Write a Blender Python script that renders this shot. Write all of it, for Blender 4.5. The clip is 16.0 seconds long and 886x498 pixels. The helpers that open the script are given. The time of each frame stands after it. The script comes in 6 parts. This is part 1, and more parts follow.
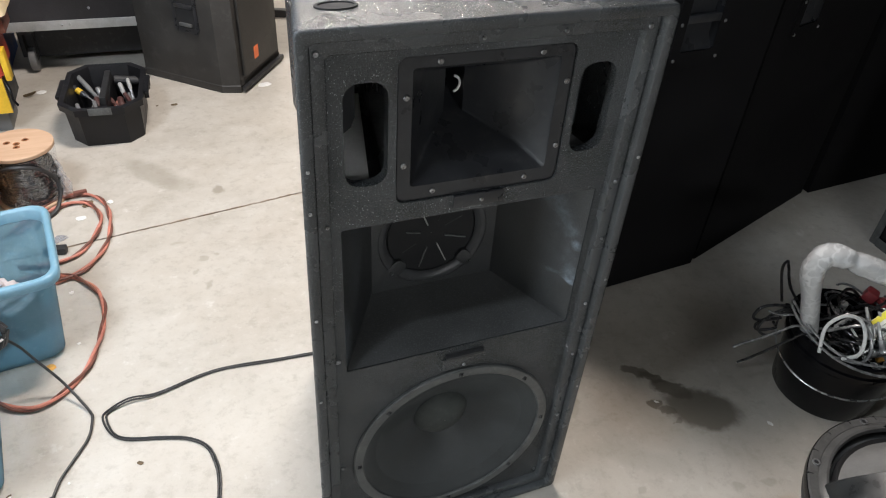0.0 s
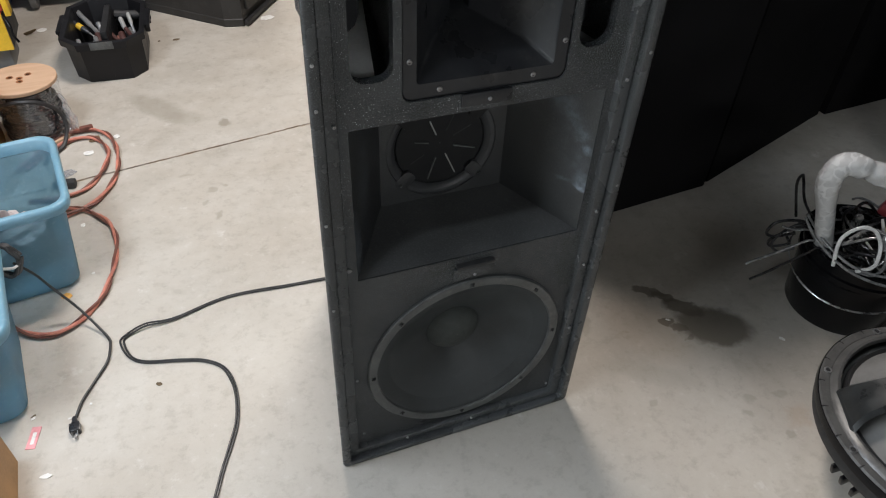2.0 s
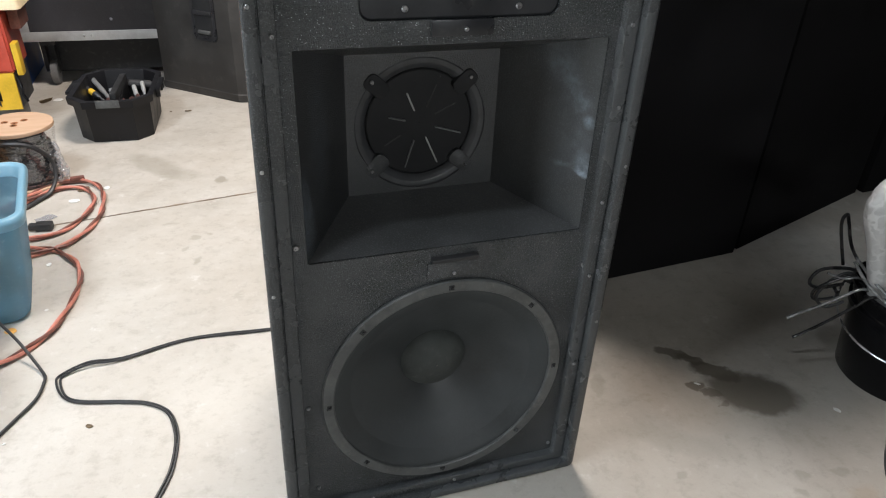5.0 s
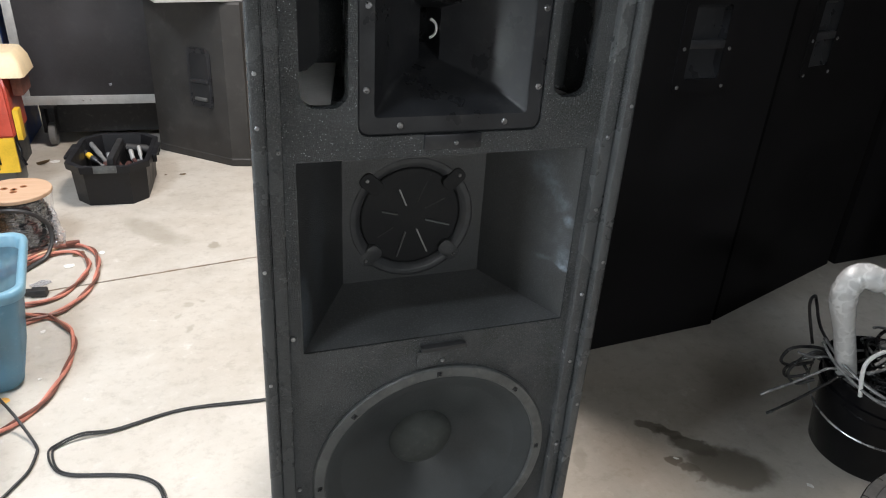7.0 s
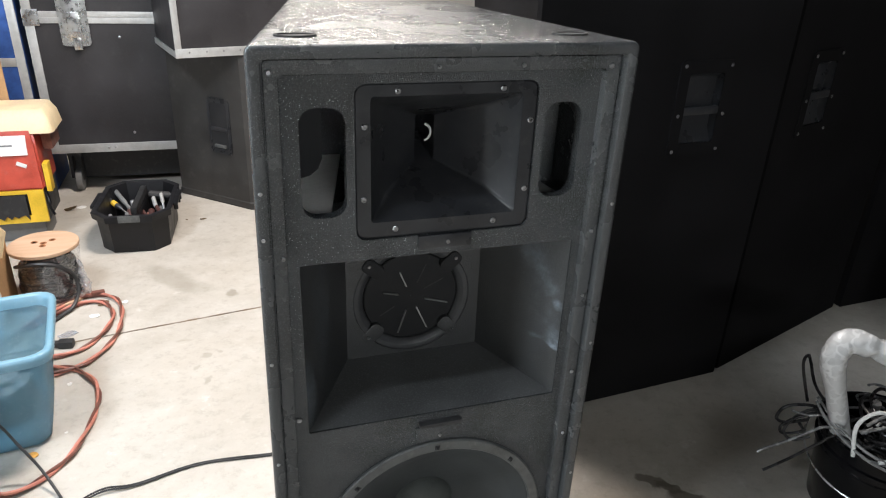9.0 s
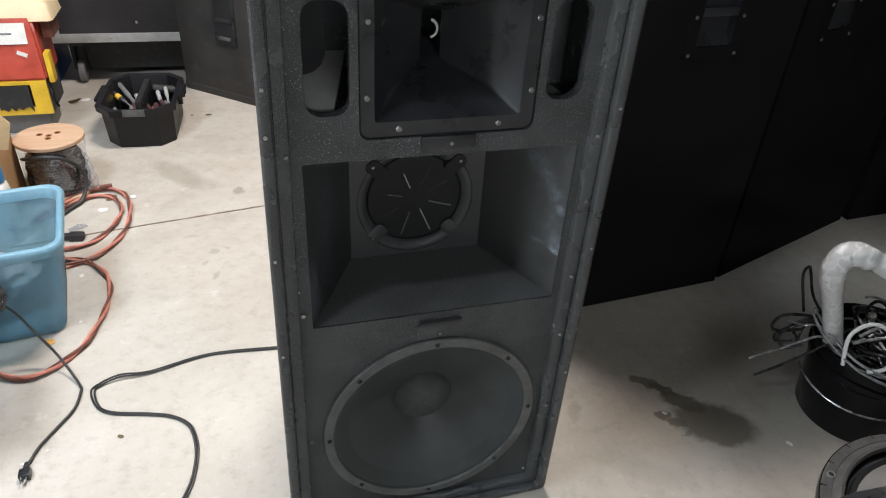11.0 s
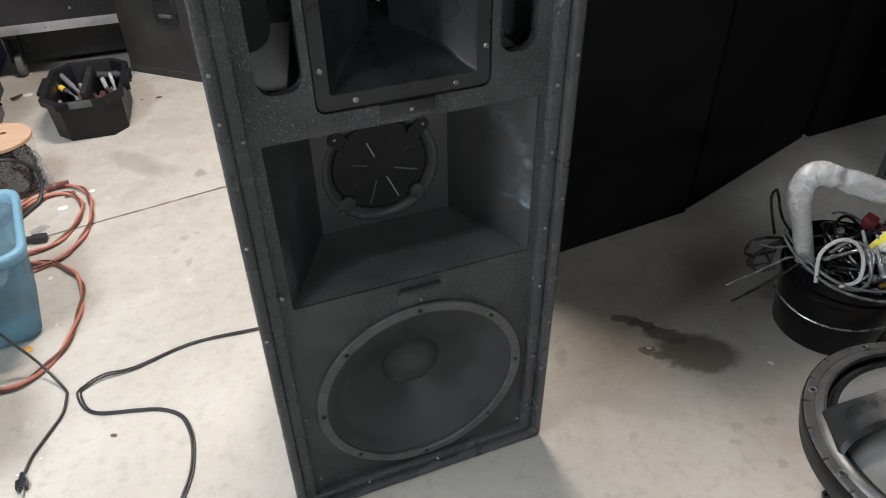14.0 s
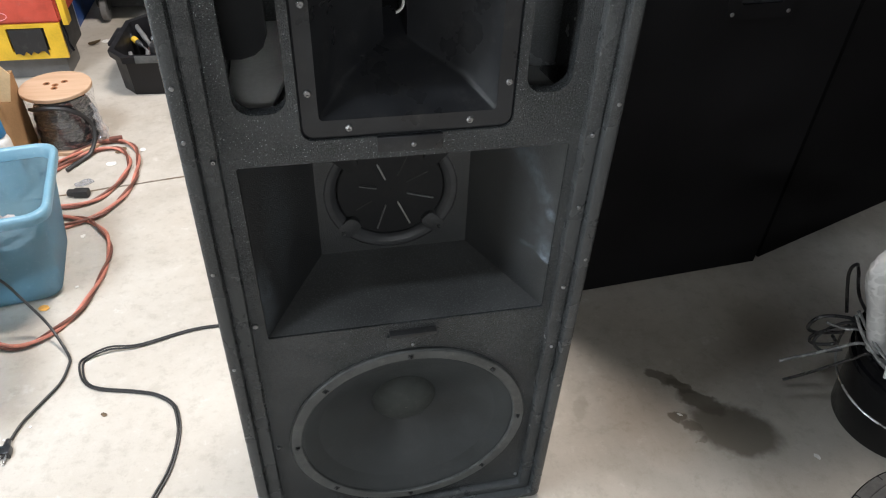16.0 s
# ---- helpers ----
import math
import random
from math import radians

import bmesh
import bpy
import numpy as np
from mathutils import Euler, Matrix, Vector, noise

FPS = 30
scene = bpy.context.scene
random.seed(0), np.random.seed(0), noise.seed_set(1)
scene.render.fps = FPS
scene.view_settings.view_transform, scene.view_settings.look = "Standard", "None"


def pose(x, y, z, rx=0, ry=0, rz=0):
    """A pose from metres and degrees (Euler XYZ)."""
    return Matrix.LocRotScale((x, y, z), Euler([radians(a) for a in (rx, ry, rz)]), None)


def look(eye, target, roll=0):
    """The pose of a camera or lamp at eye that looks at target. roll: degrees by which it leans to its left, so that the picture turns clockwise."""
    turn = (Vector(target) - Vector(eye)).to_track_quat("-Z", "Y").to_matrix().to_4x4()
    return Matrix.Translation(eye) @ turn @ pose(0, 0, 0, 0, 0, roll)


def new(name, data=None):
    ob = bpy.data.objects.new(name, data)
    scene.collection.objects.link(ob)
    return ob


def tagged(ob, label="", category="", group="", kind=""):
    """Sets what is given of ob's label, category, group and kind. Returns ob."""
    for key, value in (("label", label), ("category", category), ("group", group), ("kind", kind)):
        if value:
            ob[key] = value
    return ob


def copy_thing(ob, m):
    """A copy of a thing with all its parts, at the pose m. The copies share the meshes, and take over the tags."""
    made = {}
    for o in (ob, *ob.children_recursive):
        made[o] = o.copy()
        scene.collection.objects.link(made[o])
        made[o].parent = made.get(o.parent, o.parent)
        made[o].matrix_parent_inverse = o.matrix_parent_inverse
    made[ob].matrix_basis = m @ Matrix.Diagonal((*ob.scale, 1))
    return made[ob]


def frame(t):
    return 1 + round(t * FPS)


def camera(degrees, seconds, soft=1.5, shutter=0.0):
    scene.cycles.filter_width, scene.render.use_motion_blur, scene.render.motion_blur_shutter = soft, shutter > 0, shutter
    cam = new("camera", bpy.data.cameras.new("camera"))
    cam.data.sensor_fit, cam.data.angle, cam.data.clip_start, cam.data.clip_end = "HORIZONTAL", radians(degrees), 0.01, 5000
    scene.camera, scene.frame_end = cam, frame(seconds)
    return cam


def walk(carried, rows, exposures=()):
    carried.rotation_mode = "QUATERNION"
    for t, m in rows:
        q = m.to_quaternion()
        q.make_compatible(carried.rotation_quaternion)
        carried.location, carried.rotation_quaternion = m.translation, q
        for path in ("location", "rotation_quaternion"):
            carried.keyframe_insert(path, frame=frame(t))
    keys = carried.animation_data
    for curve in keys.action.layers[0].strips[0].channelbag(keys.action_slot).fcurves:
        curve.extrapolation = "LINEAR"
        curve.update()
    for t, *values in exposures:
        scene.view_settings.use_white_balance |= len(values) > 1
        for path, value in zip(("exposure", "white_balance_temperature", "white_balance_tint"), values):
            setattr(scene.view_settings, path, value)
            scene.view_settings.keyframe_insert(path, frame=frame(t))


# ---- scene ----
cam = camera(65.9, 16.0, 1.1)
PATH = [
    (0, (-0.358, -0.723, 1.286), (0.27, 0.739, 0.073), 4.1),
    (0.5, (-0.365, -0.738, 1.283), (0.269, 0.71, 0.058), 3.9),
    (1, (-0.371, -0.756, 1.27), (0.251, 0.678, 0.022), 3.0),
    (1.5, (-0.376, -0.759, 1.251), (0.219, 0.643, -0.045), 2.2),
    (2, (-0.367, -0.756, 1.231), (0.204, 0.625, -0.099), 2.5),
    (2.5, (-0.328, -0.74, 1.2), (0.212, 0.616, -0.168), 1.5),
    (3, (-0.323, -0.724, 1.147), (0.212, 0.692, -0.16), 3.9),
    (3.5, (-0.301, -0.711, 1.027), (0.313, 0.797, -0.134), 4.8),
    (4, (-0.264, -0.725, 0.953), (0.291, 0.873, -0.114), 2.2),
    (4.2, (-0.266, -0.735, 0.944), (0.28, 0.886, -0.093), 2.4),
    (6.3, (-0.283, -0.772, 0.954), (0.332, 0.856, -0.031), 3.1),
    (6.5, (-0.284, -0.774, 0.973), (0.335, 0.867, 0.012), 3.3),
    (7, (-0.29, -0.78, 1.026), (0.327, 0.902, 0.139), 3.5),
    (7.5, (-0.297, -0.793, 1.08), (0.318, 0.915, 0.24), 2.4),
    (8, (-0.298, -0.804, 1.102), (0.314, 0.909, 0.272), 3.2),
    (8.2, (-0.291, -0.809, 1.117), (0.319, 0.908, 0.291), 2.8),
    (10.3, (-0.258, -0.8, 1.159), (0.25, 0.866, 0.176), 3.0),
    (10.5, (-0.257, -0.804, 1.158), (0.25, 0.84, 0.139), 3.0),
    (11, (-0.26, -0.809, 1.149), (0.255, 0.784, 0.055), 3.6),
    (11.5, (-0.257, -0.813, 1.145), (0.262, 0.739, -0.004), 3.7),
    (12, (-0.246, -0.818, 1.153), (0.251, 0.717, -0.028), 2.4),
    (12.5, (-0.254, -0.816, 1.164), (0.208, 0.731, -0.016), 1.7),
    (13, (-0.268, -0.807, 1.166), (0.226, 0.722, -0.024), -0.7),
    (13.5, (-0.264, -0.788, 1.163), (0.319, 0.733, 0.003), -1.4),
    (14, (-0.254, -0.795, 1.158), (0.309, 0.701, -0.044), -1.2),
    (14.5, (-0.247, -0.803, 1.156), (0.281, 0.685, -0.071), -1.6),
    (15, (-0.224, -0.783, 1.164), (0.283, 0.693, -0.087), -2.7),
    (15.5, (-0.216, -0.736, 1.175), (0.415, 0.701, -0.065), 4.4),
    (16, (-0.11, -0.676, 1.166), (0.234, 0.837, -0.095), 2.3),
]
EXPOSURES = [(0.0, 0.15), (1.0, 0.06), (2.0, -0.18), (3.0, -0.17), (4.2, 0.14), (6.3, 0.26), (7.0, 0.32), (8.2, 0.42), (10.3, 0.42), (11.0, 0.18), (12.0, 0.12), (15.5, 0.06), (16.0, 0.28)]
walk(cam, [(t, look(eye, target, roll)) for t, eye, target, roll in PATH], EXPOSURES)

from mathutils.geometry import tessellate_polygon

# ---- world and lights ----
world = bpy.data.worlds.new("world")
scene.world = world
world.use_nodes = True
world.node_tree.nodes["Background"].inputs["Color"].default_value = (0.5, 0.55, 0.6, 1)
world.node_tree.nodes["Background"].inputs["Strength"].default_value = 0.02


def tube_lamp(name, place, size, size_y, power, colour, turn=0, tip=0):
    data = bpy.data.lights.new(name, "AREA")
    data.shape, data.size, data.size_y, data.energy, data.color = "RECTANGLE", size, size_y, power, colour
    ob = new(name, data)
    ob.matrix_world = pose(*place, tip, 0, turn)
    return ob


CEILING = 2.75
BACK_LIGHT = (0.14, 1.2, CEILING - 0.11)
FAR_LIGHT = (0.5, 4.6, CEILING - 0.11)
# Set low so that the speaker keeps this light off the right floor.
SIDE_LIGHT = (-1.30, 0.2, CEILING - 0.43)
NEAR_LIGHT = (-1.4, -0.5, CEILING - 0.11)
LEFT_LIGHT = (-3.93, -0.72, 1.02)
FRONT_LIGHT = (-0.1, -3.38, 1.65)
tube_lamp("tube_light_back", BACK_LIGHT, 0.65, 0.3, 70, (1.0, 0.918, 0.858))
# Unseen lamp, added for the glare on the speaker's top.
tube_lamp("added_light_far", FAR_LIGHT, 1.15, 0.12, 60, (1.0, 0.92, 0.84))
tube_lamp("tube_light_side", SIDE_LIGHT, 0.5, 0.8, 40, (0.85, 0.94, 1.06))
# Unseen fill lamp, added to brighten the floor before the speaker.
tube_lamp("added_light_near", NEAR_LIGHT, 1.15, 0.12, 33, (0.86, 0.94, 1.02))
# Unseen fill lamp behind the camera, added to light the speaker's front.
tube_lamp("added_light_front", FRONT_LIGHT, 1.15, 0.12, 28, (0.92, 0.965, 0.985), 0, 90)
# Unseen source on the left, added to light the horn's right wall.
tube_lamp("added_light_left", LEFT_LIGHT, 0.75, 1.85, 40, (0.86, 0.95, 1.0), -90, 90)


# ---- materials ----
def rgb(c):
    return (c, c, c, 1) if isinstance(c, (int, float)) else (*c, 1)


class Nodes:
    """A small builder for procedural materials."""

    def __init__(self, name):
        self.mat = bpy.data.materials.new(name)
        self.mat.use_nodes = True
        self.tree = self.mat.node_tree
        self.bsdf = self.tree.nodes["Principled BSDF"]
        self.co = self.add("ShaderNodeTexCoord").outputs["Object"]

    def add(self, kind, **values):
        node = self.tree.nodes.new(kind)
        for key, value in values.items():
            node.inputs[key].default_value = value
        return node

    def link(self, a, b):
        self.tree.links.new(a, b)

    def noise(self, scale, detail=4.0, rough=0.55, co=None):
        node = self.add("ShaderNodeTexNoise", Scale=scale, Detail=detail, Roughness=rough)
        self.link(co or self.co, node.inputs["Vector"])
        return node.outputs["Fac"]

    def ramp(self, value, low, high, a=0.0, b=1.0):
        node = self.add("ShaderNodeMapRange")
        node.interpolation_type = "SMOOTHSTEP"
        for n, v in zip(("From Min", "From Max", "To Min", "To Max"), (low, high, a, b)):
            node.inputs[n].default_value = v
        self.link(value, node.inputs["Value"])
        return node.outputs["Result"]

    def mix(self, fac, a, b):
        node = self.tree.nodes.new("ShaderNodeMix")
        node.data_type = "RGBA"
        for v, i in ((fac, 0), (a, 6), (b, 7)):
            if isinstance(v, bpy.types.NodeSocket):
                self.link(v, node.inputs[i])
            else:
                node.inputs[i].default_value = v if i == 0 else rgb(v)
        return node.outputs[2]

    def math(self, op, a, b=0.0):
        node = self.tree.nodes.new("ShaderNodeMath")
        node.operation = op
        for v, i in ((a, 0), (b, 1)):
            if isinstance(v, bpy.types.NodeSocket):
                self.link(v, node.inputs[i])
            else:
                node.inputs[i].default_value = v
        return node.outputs[0]

    def spot(self, place, half, turn=0.0, warp=0.0, warp_scale=14.0, soft=0.35):
        """1 inside an ellipsoid round place, with a soft, uneven edge."""
        co = self.co
        if warp:
            n = self.add("ShaderNodeTexNoise", Scale=warp_scale, Detail=3.0)
            self.link(self.co, n.inputs["Vector"])
            off = self.tree.nodes.new("ShaderNodeVectorMath")
            off.operation = "SUBTRACT"
            self.link(n.outputs["Color"], off.inputs[0])
            off.inputs[1].default_value = (0.5, 0.5, 0.5)
            by = self.tree.nodes.new("ShaderNodeVectorMath")
            by.operation = "SCALE"
            self.link(off.outputs[0], by.inputs[0])
            by.inputs["Scale"].default_value = warp
            plus = self.tree.nodes.new("ShaderNodeVectorMath")
            self.link(self.co, plus.inputs[0])
            self.link(by.outputs[0], plus.inputs[1])
            co = plus.outputs[0]
        m = self.tree.nodes.new("ShaderNodeMapping")
        m.vector_type = "TEXTURE"
        m.inputs["Location"].default_value = place
        m.inputs["Rotation"].default_value = (0, 0, radians(turn))
        m.inputs["Scale"].default_value = half
        self.link(co, m.inputs["Vector"])
        d = self.tree.nodes.new("ShaderNodeVectorMath")
        d.operation = "LENGTH"
        self.link(m.outputs[0], d.inputs[0])
        return self.ramp(d.outputs["Value"], 1.0 + soft, 1.0 - soft)

    def bump(self, height, strength, distance=0.002, below=None):
        node = self.add("ShaderNodeBump", Strength=strength, Distance=distance)
        self.link(height, node.inputs["Height"])
        if below is not None:
            self.link(below, node.inputs["Normal"])
        return node.outputs["Normal"]

    def done(self, colour=None, rough=None, metal=None, normal=None):
        for name, v in (("Base Color", colour), ("Roughness", rough), ("Metallic", metal), ("Normal", normal)):
            if v is None:
                continue
            if isinstance(v, bpy.types.NodeSocket):
                self.link(v, self.bsdf.inputs[name])
            else:
                self.bsdf.inputs[name].default_value = rgb(v) if name == "Base Color" else v
        return self.mat


def plain(name, colour, rough=0.5, metal=0.0, vary=0.25, scale=18.0, grain=160.0, relief=0.15, specular=0.5, dust=0.0):
    """A worn surface: colour varied at two scales, uneven gloss, fine relief and some dust."""
    n = Nodes(name)
    big, fine = n.noise(scale), n.noise(grain, 3.0)
    base = rgb(colour)[:3]
    dark, light = tuple(c * (1 - vary) for c in base), tuple(min(1, c * (1 + vary)) for c in base)
    c = n.mix(n.ramp(big, 0.3, 0.7), dark, light)
    c = n.mix(n.ramp(fine, 0.35, 0.75, 0, 0.35), c, tuple(min(1, v * 1.25) for v in base))
    if dust:
        c = n.mix(n.ramp(n.noise(scale * 2.3, 6.0, 0.7), 0.5, 0.85, 0, dust), c, (0.35, 0.33, 0.3))
    n.bsdf.inputs["Specular IOR Level"].default_value = specular
    return n.done(c, n.ramp(big, 0.2, 0.8, max(0.03, rough - 0.1), min(1, rough + 0.12)), metal, n.bump(fine, relief, 0.001))


def coating(name, colour, rough, grain, strength, glints=0.0, scuffs=(), chalk=(0.45, 0.55, 0.66)):
    """Sprayed, pebbled black coating with highlight dots painted into its colour; scuffs: rubbed patches as (place,
    half sizes, turn, amount).
    """
    n = Nodes(name)
    pebble, fine, big = n.noise(grain * 1.05, 2.0, 0.6), n.noise(grain * 2.2, 3.0), n.noise(9.0, 5.0)
    base = rgb(colour)[:3]
    c = n.mix(n.ramp(big, 0.3, 0.7), tuple(x * 0.75 for x in base), tuple(x * 1.3 for x in base))
    c = n.mix(n.ramp(n.noise(34.0, 6.0, 0.7), 0.58, 0.9, 0, 0.12), c, (0.22, 0.23, 0.24))
    c = n.mix(n.ramp(n.noise(grain * 0.8, 3.0, 0.7), 0.48, 0.72, 0, 0.6), c, tuple(x * 3.0 for x in base))
    # Small highlights painted into the base colour, most of them high on the left.
    if glints:
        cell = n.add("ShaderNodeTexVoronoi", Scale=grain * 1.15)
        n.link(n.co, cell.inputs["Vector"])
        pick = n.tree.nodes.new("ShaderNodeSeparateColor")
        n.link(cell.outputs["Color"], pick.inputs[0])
        glint = n.math("MULTIPLY", n.ramp(cell.outputs["Distance"], 0.36, 0.16), n.ramp(pick.outputs[0], 0.81, 0.92, 0, glints))
        glint = n.math("MULTIPLY", glint, n.ramp(n.noise(14.0, 3.0), 0.35, 0.6, 0.25, 1.0))
        glint = n.math("MULTIPLY", glint, n.ramp(n.spot((-0.14, 0, 0.9), (0.24, 1, 0.26), 0, 0.1, 6.0, 0.5), 0, 1, 0.3, 1.0))
        c = n.mix(glint, c, (0.62, 0.66, 0.70))
    for place, half, turn, amount in scuffs:
        streak = n.math("MULTIPLY", n.spot(place, half, turn, 0.03, 22.0, 0.8), n.ramp(n.noise(60.0, 6.0, 0.75), 0.35, 0.75, 0.25, 1))
        c = n.mix(n.math("MULTIPLY", streak, amount), c, chalk)
    n.bsdf.inputs["Specular IOR Level"].default_value = 0.75
    low = n.bump(fine, strength * 0.6, 0.0006)
    return n.done(c, n.ramp(big, 0.2, 0.8, rough - 0.06, rough + 0.1), 0.0, n.bump(pebble, strength, 0.0021, low))


def concrete():
    n = Nodes("concrete")
    broad, mid, fine, grit = n.noise(1.3, 5.0), n.noise(7.0, 8.0, 0.65), n.noise(45.0, 6.0, 0.7), n.noise(320.0, 2.0)
    c = n.mix(n.ramp(broad, 0.3, 0.7), (0.43, 0.395, 0.345), (0.53, 0.493, 0.440))
    c = n.mix(n.ramp(mid, 0.38, 0.68, 0, 0.5), c, (0.60, 0.57, 0.52))
    c = n.mix(n.ramp(mid, 0.44, 0.28, 0, 0.40), c, (0.31, 0.275, 0.225))
    c = n.mix(n.ramp(fine, 0.46, 0.30, 0, 0.25), c, (0.30, 0.27, 0.23))
    c = n.mix(n.ramp(grit, 0.42, 0.3, 0, 0.12), c, (0.25, 0.235, 0.21))
    c = n.mix(n.ramp(n.noise(19.0, 3.0, 0.5), 0.66, 0.78, 0, 0.3), c, (0.28, 0.25, 0.21))
    c = n.mix(n.ramp(n.noise(3.6, 4.0, 0.6), 0.36, 0.64, 0, 0.3), c, (0.40, 0.345, 0.28))
    c = n.mix(n.ramp(n.noise(11.0, 5.0, 0.7), 0.62, 0.72, 0, 0.5), c, (0.64, 0.62, 0.585))
    blot = n.noise(26.0, 7.0, 0.72)
    c = n.mix(n.ramp(blot, 0.50, 0.34, 0, 0.30), c, (0.30, 0.265, 0.22))
    c = n.mix(n.ramp(blot, 0.56, 0.72, 0, 0.36), c, (0.63, 0.605, 0.565))
    wet, oil, rust = (0.115, 0.098, 0.076), (0.28, 0.25, 0.2), (0.42, 0.29, 0.18)
    for place, half, turn, amount, tone in (
        ((0.69, 0.045, 0), (0.092, 0.062, 1), -28, 0.85, wet), ((0.655, 0.125, 0), (0.05, 0.026, 1), -38, 0.85, wet), ((0.632, 0.168, 0), (0.035, 0.015, 1), -40, 0.8, wet),
        ((0.607, 0.195, 0), (0.042, 0.014, 1), -40, 0.75, wet), ((0.585, 0.098, 0), (0.018, 0.012, 1), 0, 0.8, wet),
        ((0.605, 0.07, 0), (0.022, 0.012, 1), -50, 0.7, wet), ((0.612, 0.028, 0), (0.012, 0.008, 1), 0, 0.5, wet),
        ((-0.51, 1.52, 0), (0.13, 0.045, 1), -52, 0.5, oil), ((-0.43, 1.42, 0), (0.07, 0.04, 1), -20, 0.3, oil),
        ((-0.306, 1.358, 0), (0.017, 0.022, 1), 0, 0.75, oil), ((-0.384, 0.86, 0), (0.011, 0.013, 1), 0, 0.5, oil),
        ((-0.388, 0.985, 0), (0.012, 0.013, 1), 0, 0.45, oil), ((-0.35, 1.0, 0), (0.008, 0.009, 1), 0, 0.4, oil),
        ((-0.415, 0.93, 0), (0.008, 0.009, 1), 0, 0.4, oil), ((-0.45, 1.08, 0), (0.02, 0.008, 1), 20, 0.25, oil),
        ((0.44, 0.45, 0), (0.05, 0.03, 1), 10, 0.45, rust), ((0.70, -0.235, 0), (0.03, 0.024, 1), 30, 0.28, rust),
        ((0.60, -0.19, 0), (0.013, 0.01, 1), 0, 0.4, oil), ((0.63, -0.16, 0), (0.014, 0.01, 1), 0, 0.4, oil), ((0.655, -0.265, 0), (0.012, 0.009, 1), 20, 0.45, oil), ((0.70, -0.17, 0), (0.016, 0.011, 1), -20, 0.4, oil), ((0.42, -0.10, 0), (0.011, 0.008, 1), 30, 0.35, oil),
        ((0.39, 0.15, 0), (0.03, 0.012, 1), 70, 0.4, oil), ((0.72, -0.05, 0), (0.2, 0.09, 1), -10, 0.2, oil),
        ((-0.88, 2.2, 0), (0.2, 0.35, 1), 0, 0.3, oil), ((0.52, 0.10, 0), (0.07, 0.12, 1), 20, 0.18, rust), ((0.80, 0.30, 0), (0.22, 0.10, 1), 15, 0.2, oil), ((0.46, -0.03, 0), (0.10, 0.03, 1), -35, 0.22, oil), ((0.95, -0.16, 0), (0.12, 0.05, 1), 10, 0.22, oil),
    ):
        c = n.mix(n.math("MULTIPLY", n.spot(place, half, turn, 0.045, 30.0, 0.20 if tone == wet else 0.4), amount), c, tone)
    seam = n.math("MULTIPLY", n.spot((0, 1.268, 0), (9, 0.0045, 1), 8.64, 0.012, 40.0, 0.6), n.ramp(n.noise(24.0), 0.3, 0.6, 0.35, 0.9))
    c = n.mix(seam, c, (0.27, 0.20, 0.135))
    n.bsdf.inputs["Specular IOR Level"].default_value = 0.35
    low = n.bump(mid, 0.12, 0.01)
    return n.done(c, n.ramp(mid, 0.3, 0.7, 0.5, 0.75), 0.0, n.bump(n.math("ADD", fine, n.math("MULTIPLY", grit, 0.5)), 0.25, 0.0012, low))


def wood(name, a, b, scale=9.0, rough=0.6):
    n = Nodes(name)
    m = n.tree.nodes.new("ShaderNodeMapping")
    m.inputs["Scale"].default_value = (1.0, 7.0, 3.0)
    n.link(n.co, m.inputs["Vector"])
    grain = n.noise(scale, 7.0, 0.6, m.outputs[0])
    c = n.mix(n.ramp(grain, 0.3, 0.7), a, b)
    return n.done(c, rough, 0.0, n.bump(grain, 0.12, 0.001))


def stretch_wrap(name, tone, body, shine):
    """Thin clear wrap: almost nothing but its shine shows."""
    n = Nodes(name)
    n.done((tone, tone, tone * 1.03), 0.18, 0.0, n.bump(n.noise(16.0, 1.0, 0.5), 0.06, 0.004))
    n.bsdf.inputs["Alpha"].default_value = body
    gloss = n.add("ShaderNodeBsdfGlossy", Color=(0.95, 0.96, 1.0, 1), Roughness=0.05)
    n.link(n.bsdf.inputs["Normal"].links[0].from_socket, gloss.inputs["Normal"])
    mixer = n.add("ShaderNodeMixShader", Fac=shine)
    n.link(n.bsdf.outputs[0], mixer.inputs[1])
    n.link(gloss.outputs[0], mixer.inputs[2])
    n.link(mixer.outputs[0], n.tree.nodes["Material Output"].inputs["Surface"])
    return n.mat


